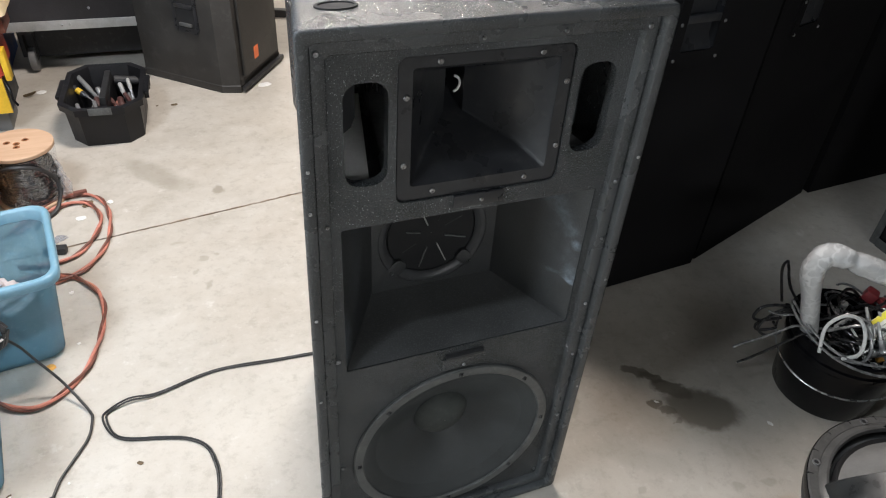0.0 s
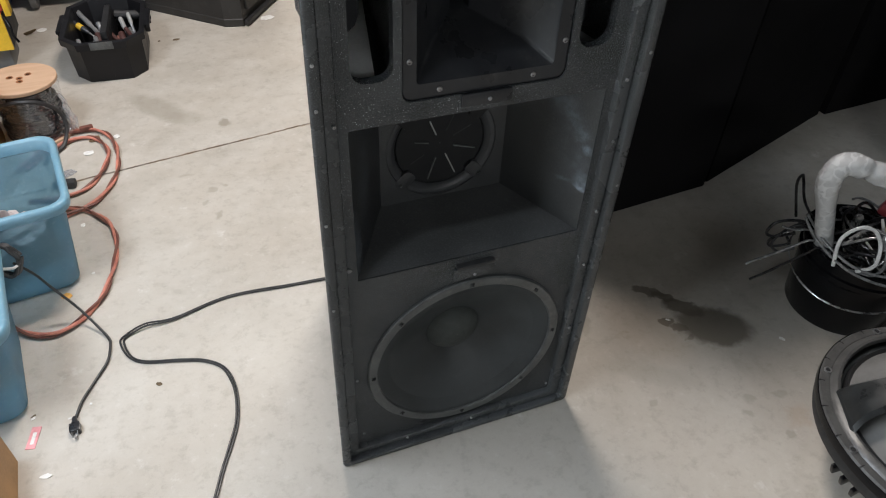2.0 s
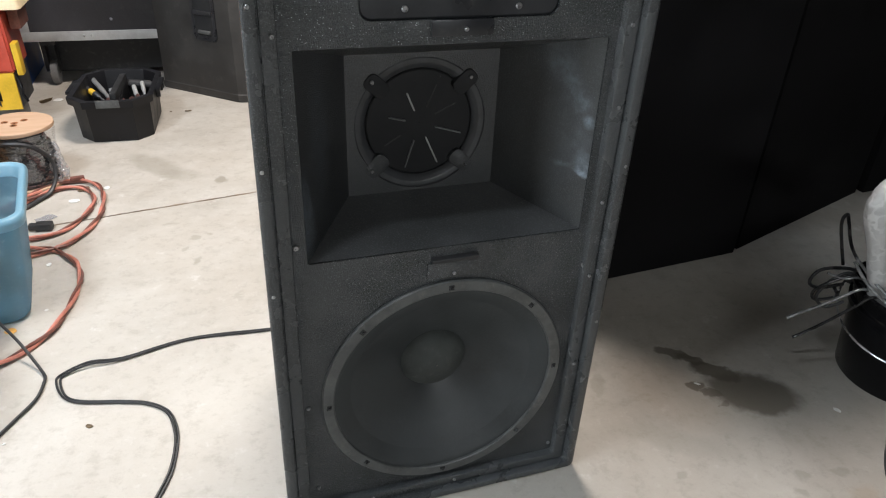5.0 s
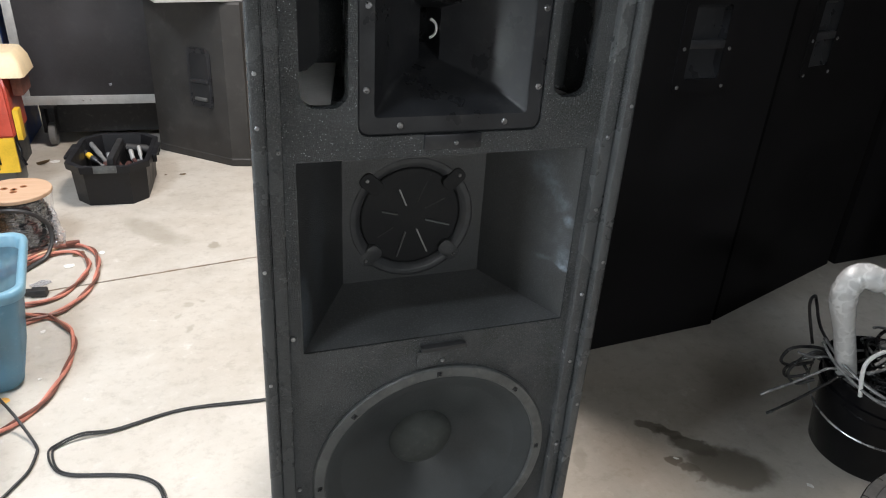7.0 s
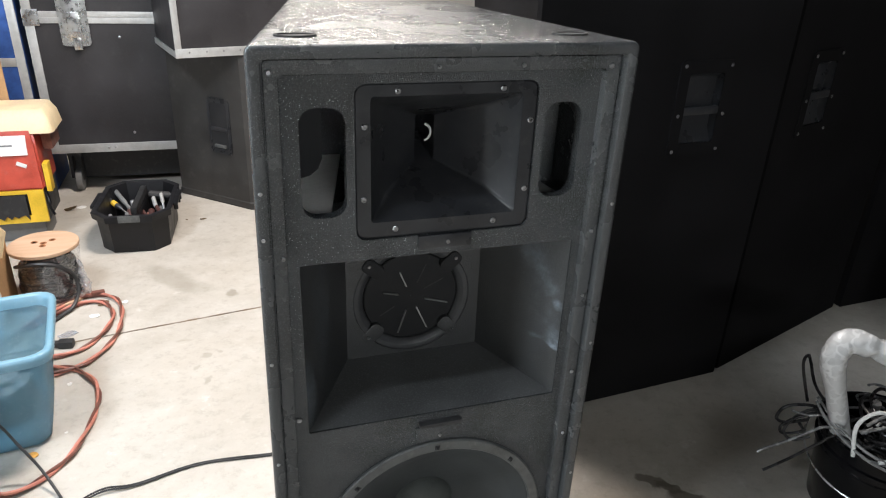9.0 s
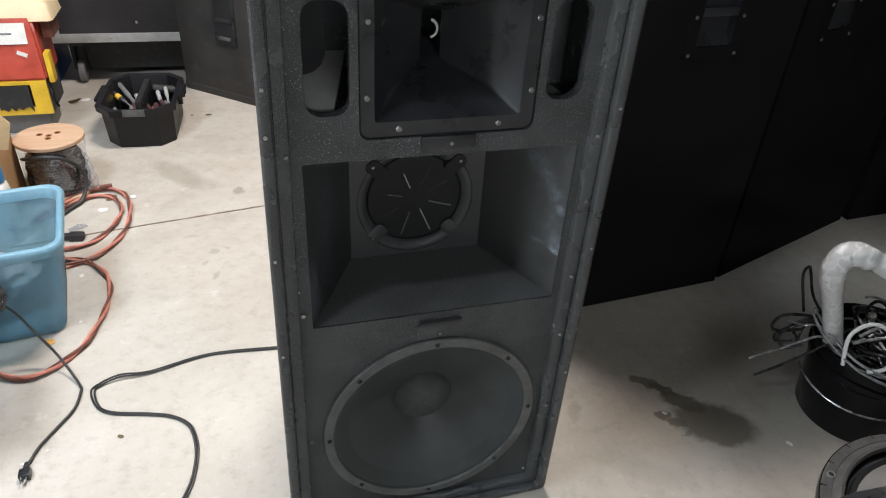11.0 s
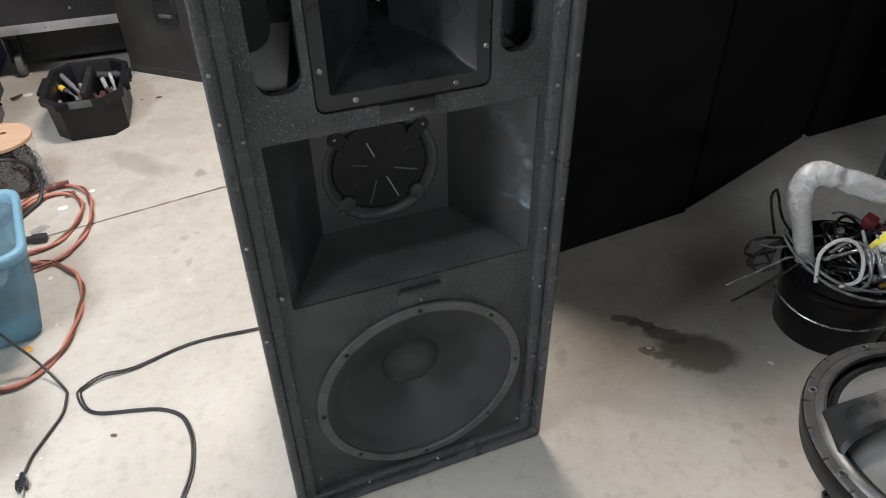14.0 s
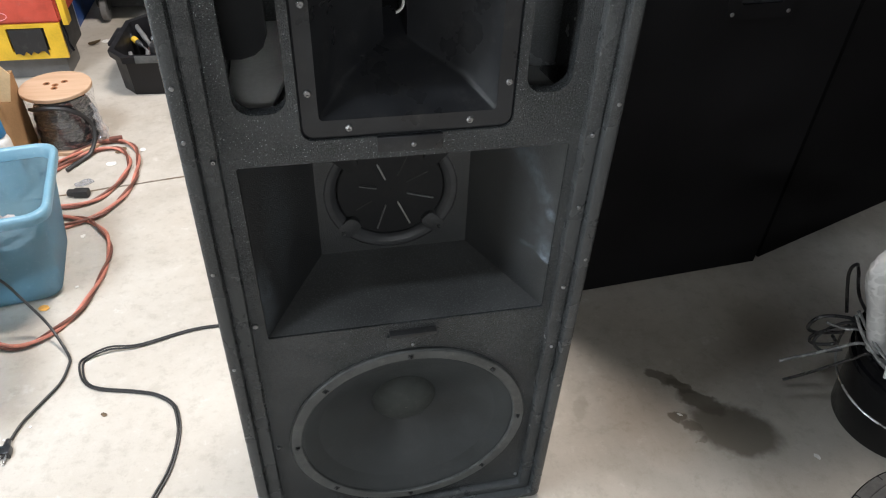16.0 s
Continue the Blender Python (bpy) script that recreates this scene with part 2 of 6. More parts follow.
def sleeve():
    """Milky, crumpled polythene: thin where stretched, with sharp shiny creases."""
    n = Nodes("milky_polythene_sleeve")
    big, crumple = n.noise(14.0, 4.0, 0.6), n.noise(34.0, 2.0, 0.45)
    ridge = n.math("SUBTRACT", 1.0, n.math("ABSOLUTE", n.math("SUBTRACT", n.math("MULTIPLY", crumple, 5.0), 2.5)))
    ridge = n.math("MAXIMUM", ridge, 0.0)
    c = n.mix(n.ramp(big, 0.3, 0.7), (0.66, 0.665, 0.67), (0.86, 0.86, 0.865))
    n.bsdf.inputs["Coat Weight"].default_value = 1.0
    n.bsdf.inputs["Coat Roughness"].default_value = 0.05
    n.done(c, 0.28, 0.0, n.bump(ridge, 0.4, 0.002, n.bump(crumple, 0.2, 0.008)))
    n.link(n.math("MAXIMUM", n.ramp(big, 0.36, 0.62, 0.90, 0.58), n.ramp(ridge, 0.3, 0.9, 0.0, 0.9)), n.bsdf.inputs["Alpha"])
    glow = n.add("ShaderNodeBsdfTranslucent", Color=(0.85, 0.86, 0.87, 1))
    mixer = n.add("ShaderNodeMixShader", Fac=0.2)
    n.link(n.bsdf.outputs[0], mixer.inputs[1])
    n.link(glow.outputs[0], mixer.inputs[2])
    n.link(mixer.outputs[0], n.tree.nodes["Material Output"].inputs["Surface"])
    return n.mat


def blue_plastic(name, thin):
    """Translucent polypropylene: part of the light goes through."""
    n = Nodes(name)
    big, fine = n.noise(6.0, 5.0), n.noise(90.0, 4.0)
    c = n.mix(n.ramp(big, 0.3, 0.7), (0.19, 0.37, 0.48), (0.27, 0.46, 0.57))
    c = n.mix(n.ramp(fine, 0.55, 0.8, 0, 0.25), c, (0.52, 0.68, 0.76))
    n.done(c, n.ramp(big, 0.2, 0.8, 0.28, 0.42), 0.0, n.bump(big, 0.08, 0.01))
    through_it = n.add("ShaderNodeBsdfRefraction", Color=(0.64, 0.82, 0.90, 1), Roughness=0.16, IOR=1.03)
    mixer = n.add("ShaderNodeMixShader", Fac=thin)
    n.link(n.bsdf.outputs[0], mixer.inputs[1])
    n.link(through_it.outputs[0], mixer.inputs[2])
    n.link(mixer.outputs[0], n.tree.nodes["Material Output"].inputs["Surface"])
    return n.mat


M_FLOOR = concrete()
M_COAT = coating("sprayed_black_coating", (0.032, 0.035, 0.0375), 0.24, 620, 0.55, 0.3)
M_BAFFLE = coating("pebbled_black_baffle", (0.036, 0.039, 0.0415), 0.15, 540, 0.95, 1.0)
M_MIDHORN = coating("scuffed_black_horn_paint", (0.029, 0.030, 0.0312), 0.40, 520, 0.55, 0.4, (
    ((0.160, 0.066, 0.712), (0.020, 0.030, 0.026), 0, 0.08), ((0.168, 0.052, 0.694), (0.014, 0.020, 0.016), 0, 0.14), ((0.176, 0.037, 0.672), (0.010, 0.015, 0.014), 0, 0.22),
    ((0.184, 0.024, 0.650), (0.008, 0.012, 0.011), 0, 0.34), ((0.192, 0.010, 0.633), (0.008, 0.012, 0.007), 0, 0.5), ((0.188, 0.016, 0.600), (0.010, 0.016, 0.016), 0, 0.12),
    ((0.191, 0.012, 0.572), (0.010, 0.014, 0.012), 0, 0.42), ((0.192, 0.010, 0.560), (0.008, 0.013, 0.004), 0, 0.7), ((0.176, 0.037, 0.56), (0.016, 0.028, 0.004), 0, 0.16),
    ((0.172, 0.045, 0.60), (0.02, 0.04, 0.07), 0, 0.05),
    ((-0.188, 0.012, 0.535), (0.014, 0.018, 0.05), 0, 0.22), ((-0.16, 0.06, 0.62), (0.02, 0.03, 0.09), 0, 0.08),
))
# The flare's lower board takes a paler black than its other boards.
M_HORNFLOOR = coating("paler_black_flare_floor", (0.060, 0.061, 0.062), 0.55, 520, 0.25, 0.2)
M_ROUTED = plain("grey_black_routed_edge", (0.045, 0.046, 0.049), 0.42, vary=0.25, scale=40, grain=240, relief=0.1, dust=0.05)
M_PLASTIC = plain("black_moulded_plastic", (0.022, 0.023, 0.026), 0.32, vary=0.2, relief=0.1, dust=0.12)
M_RUBBER = plain("black_rubber", (0.018, 0.018, 0.019), 0.55, vary=0.2, relief=0.1, dust=0.15)
M_DARK = plain("bare_black_interior", (0.012, 0.012, 0.013), 0.8, vary=0.2)
M_FELT = plain("grey_inner_board", (0.84, 0.83, 0.82), 0.6, vary=0.08, relief=0.1)
M_CONE = plain("black_paper_cone", (0.033, 0.037, 0.039), 0.45, vary=0.3, scale=9, grain=260, relief=0.25, dust=0.04)
M_SURROUND = plain("black_rubbery_surround", (0.030, 0.034, 0.036), 0.5, vary=0.25, scale=12, grain=200, relief=0.12, dust=0.05)
M_DUSTCAP = plain("dusty_dust_cap", (0.046, 0.052, 0.050), 0.7, vary=0.3, scale=30, grain=260, relief=0.2, dust=0.14)
M_BASKET = plain("grey_painted_frame", (0.086, 0.089, 0.088), 0.42, 0.1, vary=0.25, scale=30, relief=0.1, dust=0.3)
M_SCREW = plain("worn_steel_screw", (0.36, 0.36, 0.37), 0.32, 1.0, vary=0.2, scale=200)
M_BLACKSCREW = plain("black_screw", (0.03, 0.03, 0.032), 0.3, 0.4, vary=0.2, scale=200)
M_ALU = plain("brushed_aluminium_edge", (0.60, 0.60, 0.59), 0.38, 0.55, vary=0.08, scale=30, grain=300)
M_ZINC = plain("zinc_latch", (0.52, 0.52, 0.52), 0.28, 0.9, vary=0.2, scale=40)
M_LAMINATE = plain("black_laminate", (0.026, 0.024, 0.026), 0.5, vary=0.25, scale=5, relief=0.25, dust=0.06)
M_CABINET = plain("black_carpeted_cabinet", (0.0085, 0.0080, 0.0086), 0.85, vary=0.3, scale=5, grain=420, relief=0.5, specular=0.12)
M_OLDCAB = plain("worn_black_cabinet", (0.030, 0.028, 0.026), 0.6, vary=0.3, scale=7, grain=380, relief=0.5, dust=0.1)
M_GRILLE = plain("perforated_black_grille", (0.035, 0.033, 0.031), 0.5, 0.3, vary=0.3, scale=10, grain=600, relief=0.6)
M_ORANGE = plain("orange_rubber_strand", (0.51, 0.19, 0.138), 0.5, vary=0.2, scale=40, dust=0.2)
M_BROWN = plain("dark_strand", (0.16, 0.060, 0.043), 0.5, vary=0.25, scale=40, dust=0.2)
M_CABLE = plain("black_cable_jacket", (0.024, 0.024, 0.025), 0.45, vary=0.2, scale=40, dust=0.2)
M_GREYCABLE = plain("grey_cable_jacket", (0.30, 0.30, 0.29), 0.45, vary=0.2, scale=40)
M_GLOSSCABLE = plain("glossy_black_cable", (0.012, 0.012, 0.013), 0.28, vary=0.2, scale=40)
M_STEELCABLE = plain("grey_metallic_cable_jacket", (0.20, 0.20, 0.20), 0.25, 0.3, vary=0.25, scale=60)
M_WHITECABLE = plain("white_cable_jacket", (0.58, 0.58, 0.57), 0.32, vary=0.12, scale=40)
M_PLY = wood("birch_plywood", (0.51, 0.325, 0.205), (0.59, 0.395, 0.265), 6.0)
M_HOLE = plain("brown_hole_tone", (0.30, 0.12, 0.05), 0.7)
M_BLUE = blue_plastic("translucent_blue_plastic", 0.58)
M_BLUERIM = blue_plastic("thick_blue_plastic", 0.22)
M_CARD = plain("corrugated_cardboard", (0.42, 0.25, 0.12), 0.8, vary=0.15, scale=12, relief=0.3)
M_CARDLIGHT = plain("pale_cardboard", (0.58, 0.40, 0.22), 0.8, vary=0.12, scale=12, relief=0.3)
M_RED = plain("red_painted_box", (0.44, 0.06, 0.035), 0.45, vary=0.2, scale=14, dust=0.15)
M_YELLOW = plain("yellow_plastic", (0.70, 0.44, 0.03), 0.45, vary=0.15, scale=14, dust=0.12)
M_CREAM = plain("cream_plastic_lid", (0.70, 0.56, 0.36), 0.5, vary=0.1, scale=14)
M_WHITE = plain("white_paper", (0.74, 0.73, 0.70), 0.6, vary=0.08, scale=20)
M_INK = plain("printed_ink", (0.16, 0.16, 0.16), 0.6)
M_LABELYELLOW = plain("yellow_print", (0.75, 0.66, 0.05), 0.6)
M_PINK = plain("pink_tape", (0.75, 0.32, 0.34), 0.6)
M_STICKER = plain("orange_sticker", (0.85, 0.20, 0.07), 0.55, vary=0.08)
M_BLUEPAINT = plain("blue_panel_paint", (0.03, 0.09, 0.32), 0.45)
M_BLUECAP = plain("bright_blue_cap", (0.03, 0.28, 0.62), 0.4)
M_STEEL = plain("tool_steel", (0.45, 0.45, 0.46), 0.35, 0.9, vary=0.2, scale=60)
M_GREYPLASTIC = plain("grey_plastic", (0.15, 0.15, 0.15), 0.5, vary=0.15)
M_WRAP = sleeve()
M_TUB = plain("matt_black_tub_plastic", (0.009, 0.009, 0.0105), 0.45, vary=0.25, scale=14, relief=0.12, specular=0.3)
M_PAIL = plain("glossy_black_pail", (0.005, 0.005, 0.006), 0.10, vary=0.2, scale=9, relief=0.05, specular=0.2)
M_FILM = stretch_wrap("clear_stretch_wrap", 0.22, 0.08, 0.12)
M_TAIL = stretch_wrap("bunched_stretch_wrap", 0.65, 0.30, 0.22)
M_LEAF = plain("dry_leaf", (0.13, 0.09, 0.05), 0.8, vary=0.35, scale=60)
M_CLOTH = plain("greyish_paper_wad", (0.43, 0.37, 0.355), 0.85, vary=0.25, scale=14, relief=0.5)
M_REDPLASTIC = plain("red_connector", (0.24, 0.035, 0.04), 0.4)
M_DULLRED = plain("dull_red_grip", (0.07, 0.028, 0.025), 0.5, dust=0.2)
M_PALE = plain("pale_grey_plastic", (0.34, 0.34, 0.33), 0.45)
M_AMBER = plain("amber_tape", (0.70, 0.36, 0.08), 0.5)
M_RIM = plain("bare_grey_casting", (0.085, 0.084, 0.082), 0.36, 0.2, vary=0.2, scale=30, dust=0.2)
M_ARM = plain("dark_painted_casting", (0.022, 0.024, 0.025), 0.33, 0.2, vary=0.25, scale=30, dust=0.06)
M_PAPERCONE = plain("grey_paper_cone_back", (0.15, 0.147, 0.142), 0.75, vary=0.2, scale=12, relief=0.3)
M_MAGNET = plain("grey_magnet_paint", (0.16, 0.17, 0.17), 0.4, 0.2, vary=0.2)
M_WALL = plain("dark_garage_wall", (0.09, 0.087, 0.084), 0.8, vary=0.06, scale=3, relief=0.2)
# Pale only to throw light back at the speaker; these walls are unseen.
M_BOUNCEWALL = plain("pale_bounce_wall", (0.36, 0.36, 0.355), 0.7, vary=0.05, scale=3, relief=0.2)
M_CEIL = plain("grey_ceiling", (0.08, 0.078, 0.075), 0.85, vary=0.05, scale=3, relief=0.2)
M_LAMPBODY = plain("white_enamel", (0.75, 0.75, 0.74), 0.4, vary=0.05)


# ---- mesh helpers ----
def part(name, bm, material, parent=None, label="", sharp=35):
    """Links a bmesh as one mesh object under a thing or a part."""
    me = bpy.data.meshes.new(name)
    bm.to_mesh(me)
    bm.free()
    me.materials.append(material)
    me.shade_smooth()
    me.set_sharp_from_angle(angle=radians(sharp))
    ob = new(name, me)
    if parent is not None:
        ob.parent = parent
    return tagged(ob, label)


def thing(name, m, label, category, group="", kind=""):
    ob = new(name)
    ob.empty_display_size = 0.05
    ob.matrix_world = m
    return tagged(ob, label, category, group, kind)


def box(bm, x0, x1, y0, y1, z0, z1, bevel=0.0, m=None):
    made = bmesh.ops.create_cube(bm, size=1.0)["verts"]
    fit = Matrix.Translation(((x0 + x1) / 2, (y0 + y1) / 2, (z0 + z1) / 2)) @ Matrix.Diagonal((x1 - x0, y1 - y0, z1 - z0, 1))
    bmesh.ops.transform(bm, matrix=fit, verts=made)
    if bevel:
        edges = {e for v in made for e in v.link_edges}
        made = bmesh.ops.bevel(bm, geom=list(edges), offset=bevel, segments=2, affect="EDGES", profile=0.6)["verts"]
    if m is not None:
        bmesh.ops.transform(bm, matrix=m, verts=list({v for v in made}))
    return bm


def boxed(*a, **k):
    return box(bmesh.new(), *a, **k)


def rounded(x0, x1, z0, z1, r, n=5):
    out = []
    for cx, cz, a0 in ((x1 - r, z1 - r, 0), (x0 + r, z1 - r, 90), (x0 + r, z0 + r, 180), (x1 - r, z0 + r, 270)):
        for k in range(n + 1):
            a = radians(a0 + 90 * k / n)
            out.append((cx + r * math.cos(a), cz + r * math.sin(a)))
    return out


def circle(cx, cz, r, n=32):
    return [(cx + r * math.cos(2 * math.pi * k / n), cz + r * math.sin(2 * math.pi * k / n)) for k in range(n)]


def loft(bm, rings, first=False, last=False):
    """Skins closed rings of equal count; first, last: close the ends."""
    rows = [[bm.verts.new(p) for p in ring] for ring in rings]
    for a, b in zip(rows, rows[1:]):
        for k in range(len(a)):
            j = (k + 1) % len(a)
            bm.faces.new((a[k], a[j], b[j], b[k]))
    if first:
        bm.faces.new(rows[0][::-1])
    if last:
        bm.faces.new(rows[-1])
    bmesh.ops.recalc_face_normals(bm, faces=bm.faces)
    return bm


def at_y(outline, y):
    return [(x, y, z) for x, z in outline]


def at_z(outline, z):
    return [(x, y, z) for x, y in outline]


def lathe(bm, profile, n=32, centre=(0, 0, 0), axis="z", caps=True):
    """Turns a profile of (radius, height) round an axis."""
    rings = []
    for r, h in profile:
        ring = []
        for k in range(n):
            a = 2 * math.pi * k / n
            u, v = r * math.cos(a), r * math.sin(a)
            p = (u, v, h) if axis == "z" else (u, h, v) if axis == "y" else (h, u, v)
            ring.append((p[0] + centre[0], p[1] + centre[1], p[2] + centre[2]))
        rings.append(ring)
    return loft(bm, rings, caps, caps)


def curve(points, steps=8, closed=False):
    """A smooth line through points (Catmull-Rom)."""
    p = [Vector(q) for q in points]
    out = []
    count = len(p) if closed else len(p) - 1
    for k in range(count):
        if closed:
            a, b, c, d = p[k - 1], p[k], p[(k + 1) % len(p)], p[(k + 2) % len(p)]
        else:
            a, b, c, d = p[max(k - 1, 0)], p[k], p[k + 1], p[min(k + 2, len(p) - 1)]
        for s in range(steps):
            t = s / steps
            out.append(0.5 * (2 * b + (c - a) * t + (2 * a - 5 * b + 4 * c - d) * t**2 + (3 * b - a - 3 * c + d) * t**3))
    if not closed:
        out.append(p[-1])
    return out


def frames(line):
    """Points of a line with two directions across it, turned as little as possible."""
    out, side = [], None
    for k, p in enumerate(line):
        ahead = (line[min(k + 1, len(line) - 1)] - line[max(k - 1, 0)]).normalized()
        if side is None:
            side = ahead.orthogonal().normalized()
        side = (side - ahead * side.dot(ahead)).normalized()
        out.append((p, side, ahead.cross(side)))
    return out


def tube(bm, line, r, n=8, ends=True, radii=None):
    rings = []
    for k, (p, s, u) in enumerate(frames(line)):
        rr = radii[k] if radii else r
        rings.append([p + rr * (math.cos(2 * math.pi * j / n) * s + math.sin(2 * math.pi * j / n) * u) for j in range(n)])
    return loft(bm, rings, ends, ends)


def twisted(bm, line, r, pitch, phase):
    """One strand that winds round a line."""
    rings, run, last = [], 0.0, line[0]
    for p, s, u in frames(line):
        run += (p - last).length
        last = p
        a = 2 * math.pi * run / pitch + phase
        c = p + 0.85 * r * (math.cos(a) * s + math.sin(a) * u)
        rings.append([c + r * (math.cos(2 * math.pi * j / 7) * s + math.sin(2 * math.pi * j / 7) * u) for j in range(7)])
    return loft(bm, rings, True, True)


def panel(bm, outer, holes, y, depth):
    """An upright board in the plane y with holes cut right through; depth runs to +y."""
    loops = [outer, *holes]
    flat = [p for loop in loops for p in loop]
    tris = tessellate_polygon([[Vector((x, z, 0)) for x, z in loop] for loop in loops])
    front = [bm.verts.new((x, y, z)) for x, z in flat]
    back = [bm.verts.new((x, y + depth, z)) for x, z in flat]
    for a, b, c in tris:
        bm.faces.new((front[a], front[b], front[c]))
        bm.faces.new((back[c], back[b], back[a]))
    start = 0
    for loop in loops:
        for k in range(len(loop)):
            i, j = start + k, start + (k + 1) % len(loop)
            bm.faces.new((front[i], front[j], back[j], back[i]))
        start += len(loop)
    bmesh.ops.recalc_face_normals(bm, faces=bm.faces)
    return bm


def screw(bm, x, y, z, r=0.0045, h=0.0025):
    """A pan-head screw that faces -y."""
    return lathe(bm, [(r, y), (r, y - h * 0.5), (r * 0.75, y - h), (r * 0.35, y - h), (r * 0.3, y - h * 0.55)], 10, (x, 0, z), "y")


# ---- floor, walls, ceiling ----
def build_room():
    rng = random.Random(4)
    bm = bmesh.new()
    xs = [-4.0 + 0.08 * k for k in range(101)]
    rows = []
    for x in xs:
        y = 1.268 + 0.152 * x + rng.uniform(-0.002, 0.002)
        w = 0.0023 + rng.uniform(-0.0008, 0.0012)
        rows.append([bm.verts.new(p) for p in ((x, -3.5, 0), (x, y - w, 0), (x, y - w * 0.6, -0.012), (x, y + w * 0.6, -0.012), (x, y + w, 0), (x, 5.0, 0))])
    for a, b in zip(rows, rows[1:]):
        for k in range(5):
            bm.faces.new((a[k], b[k], b[k + 1], a[k + 1]))
    tagged(part("floor", bm, M_FLOOR, None, "stained light grey concrete garage slab with a saw joint", 20), category="floor", kind="structure")
    for name, dims in (("wall_north", (-4.1, 4.1, 5.0, 5.1, 0, CEILING)), ("wall_south", (-4.1, 4.1, -3.6, -3.5, 0, CEILING)),
                       ("wall_east", (4.0, 4.1, -3.5, 5.0, 0, CEILING)), ("wall_west", (-4.1, -4.0, -3.5, 5.0, 0, CEILING))):
        tagged(part(name, boxed(*dims), M_BOUNCEWALL if name in ("wall_north", "wall_west") else M_WALL, None, "unseen plain wall made pale to bounce light" if name in ("wall_north", "wall_west") else "plain dark garage wall"), category="wall", kind="structure")
    tagged(part("ceiling", boxed(-4.1, 4.1, -3.6, 5.1, CEILING, CEILING + 0.1), M_CEIL, None, "plain grey garage ceiling"), category="ceiling", kind="structure")
    # Housings for lamps out of view; those at FAR and NEAR are added.
    for place, turn in ((BACK_LIGHT, 0), (FAR_LIGHT, 0), (NEAR_LIGHT, 0), (SIDE_LIGHT, 90)):
        drop = CEILING - 0.11 - place[2]
        t = thing("ceiling_light", pose(place[0], place[1], CEILING, 0, 0, turn), "white enamelled tube light lowered on added rods, out of view" if drop > 0.01 else "white enamelled tube light assumed under the ceiling, out of view", "ceiling light", "ceiling lights")
        part("housing", boxed(-0.76, 0.76, -0.26, 0.26, -0.07 - drop, -drop, 0.01), M_LAMPBODY, t)
        for x in (-0.5, 0.5) if drop > 0.01 else ():
            part("hanger_rod", lathe(bmesh.new(), [(0.005, -drop), (0.005, 0)], 8, (x, 0, 0)), M_LAMPBODY, t)
    # A housing made up for the front fill lamp.
    t = thing("front_fill_housing", pose(FRONT_LIGHT[0], -3.5, FRONT_LIGHT[2]), "unseen white enamelled tube light added on the wall as fill", "wall light")
    part("housing", boxed(-0.62, 0.62, 0.0, 0.07, -0.1, 0.1, 0.01), M_LAMPBODY, t)
    # an unseen glazed door, added to carry the low light from the left
    t = thing("added_door", pose(-4.0, LEFT_LIGHT[1], 0, 0, 0, -90), "unseen white framed glazed door added for light from the left", "door", kind="structure")
    for d in ((-0.46, -0.39, 0.0, 0.05, 0.0, 2.05), (0.39, 0.46, 0.0, 0.05, 0.0, 2.05), (-0.3895, 0.3895, 0.0, 0.05, 1.98, 2.05), (-0.3895, 0.3895, 0.0, 0.05, 0.0, 0.08)):
        part("door_frame", boxed(*d, 0.004), M_LAMPBODY, t)
    part("pane", boxed(-0.389, 0.389, 0.005, 0.02, 0.081, 1.979), M_WHITE, t, "frosted pale pane")


build_room()


# ---- the loudspeaker in the middle ----
CX = -0.004
W2 = 0.2505
TOP = 1.03
WOOFER_Z = 0.2285
LEDGE = -0.013


def fit_side(x, z):
    """Shifts the cabinet's sides so that its outline fits the camera's view."""
    if x < -0.1:
        return x + 0.0125 * (z - 0.18)
    return x - 0.006 + 0.004 * z if x > 0.1 else x


def shell_ring(y, inset, r, taper=0.0):
    ring = rounded(CX - W2 + inset + taper, CX + W2 - inset - taper, inset * 0.8, TOP - inset, r)
    return at_y([(fit_side(x, z), z) for x, z in ring], y)


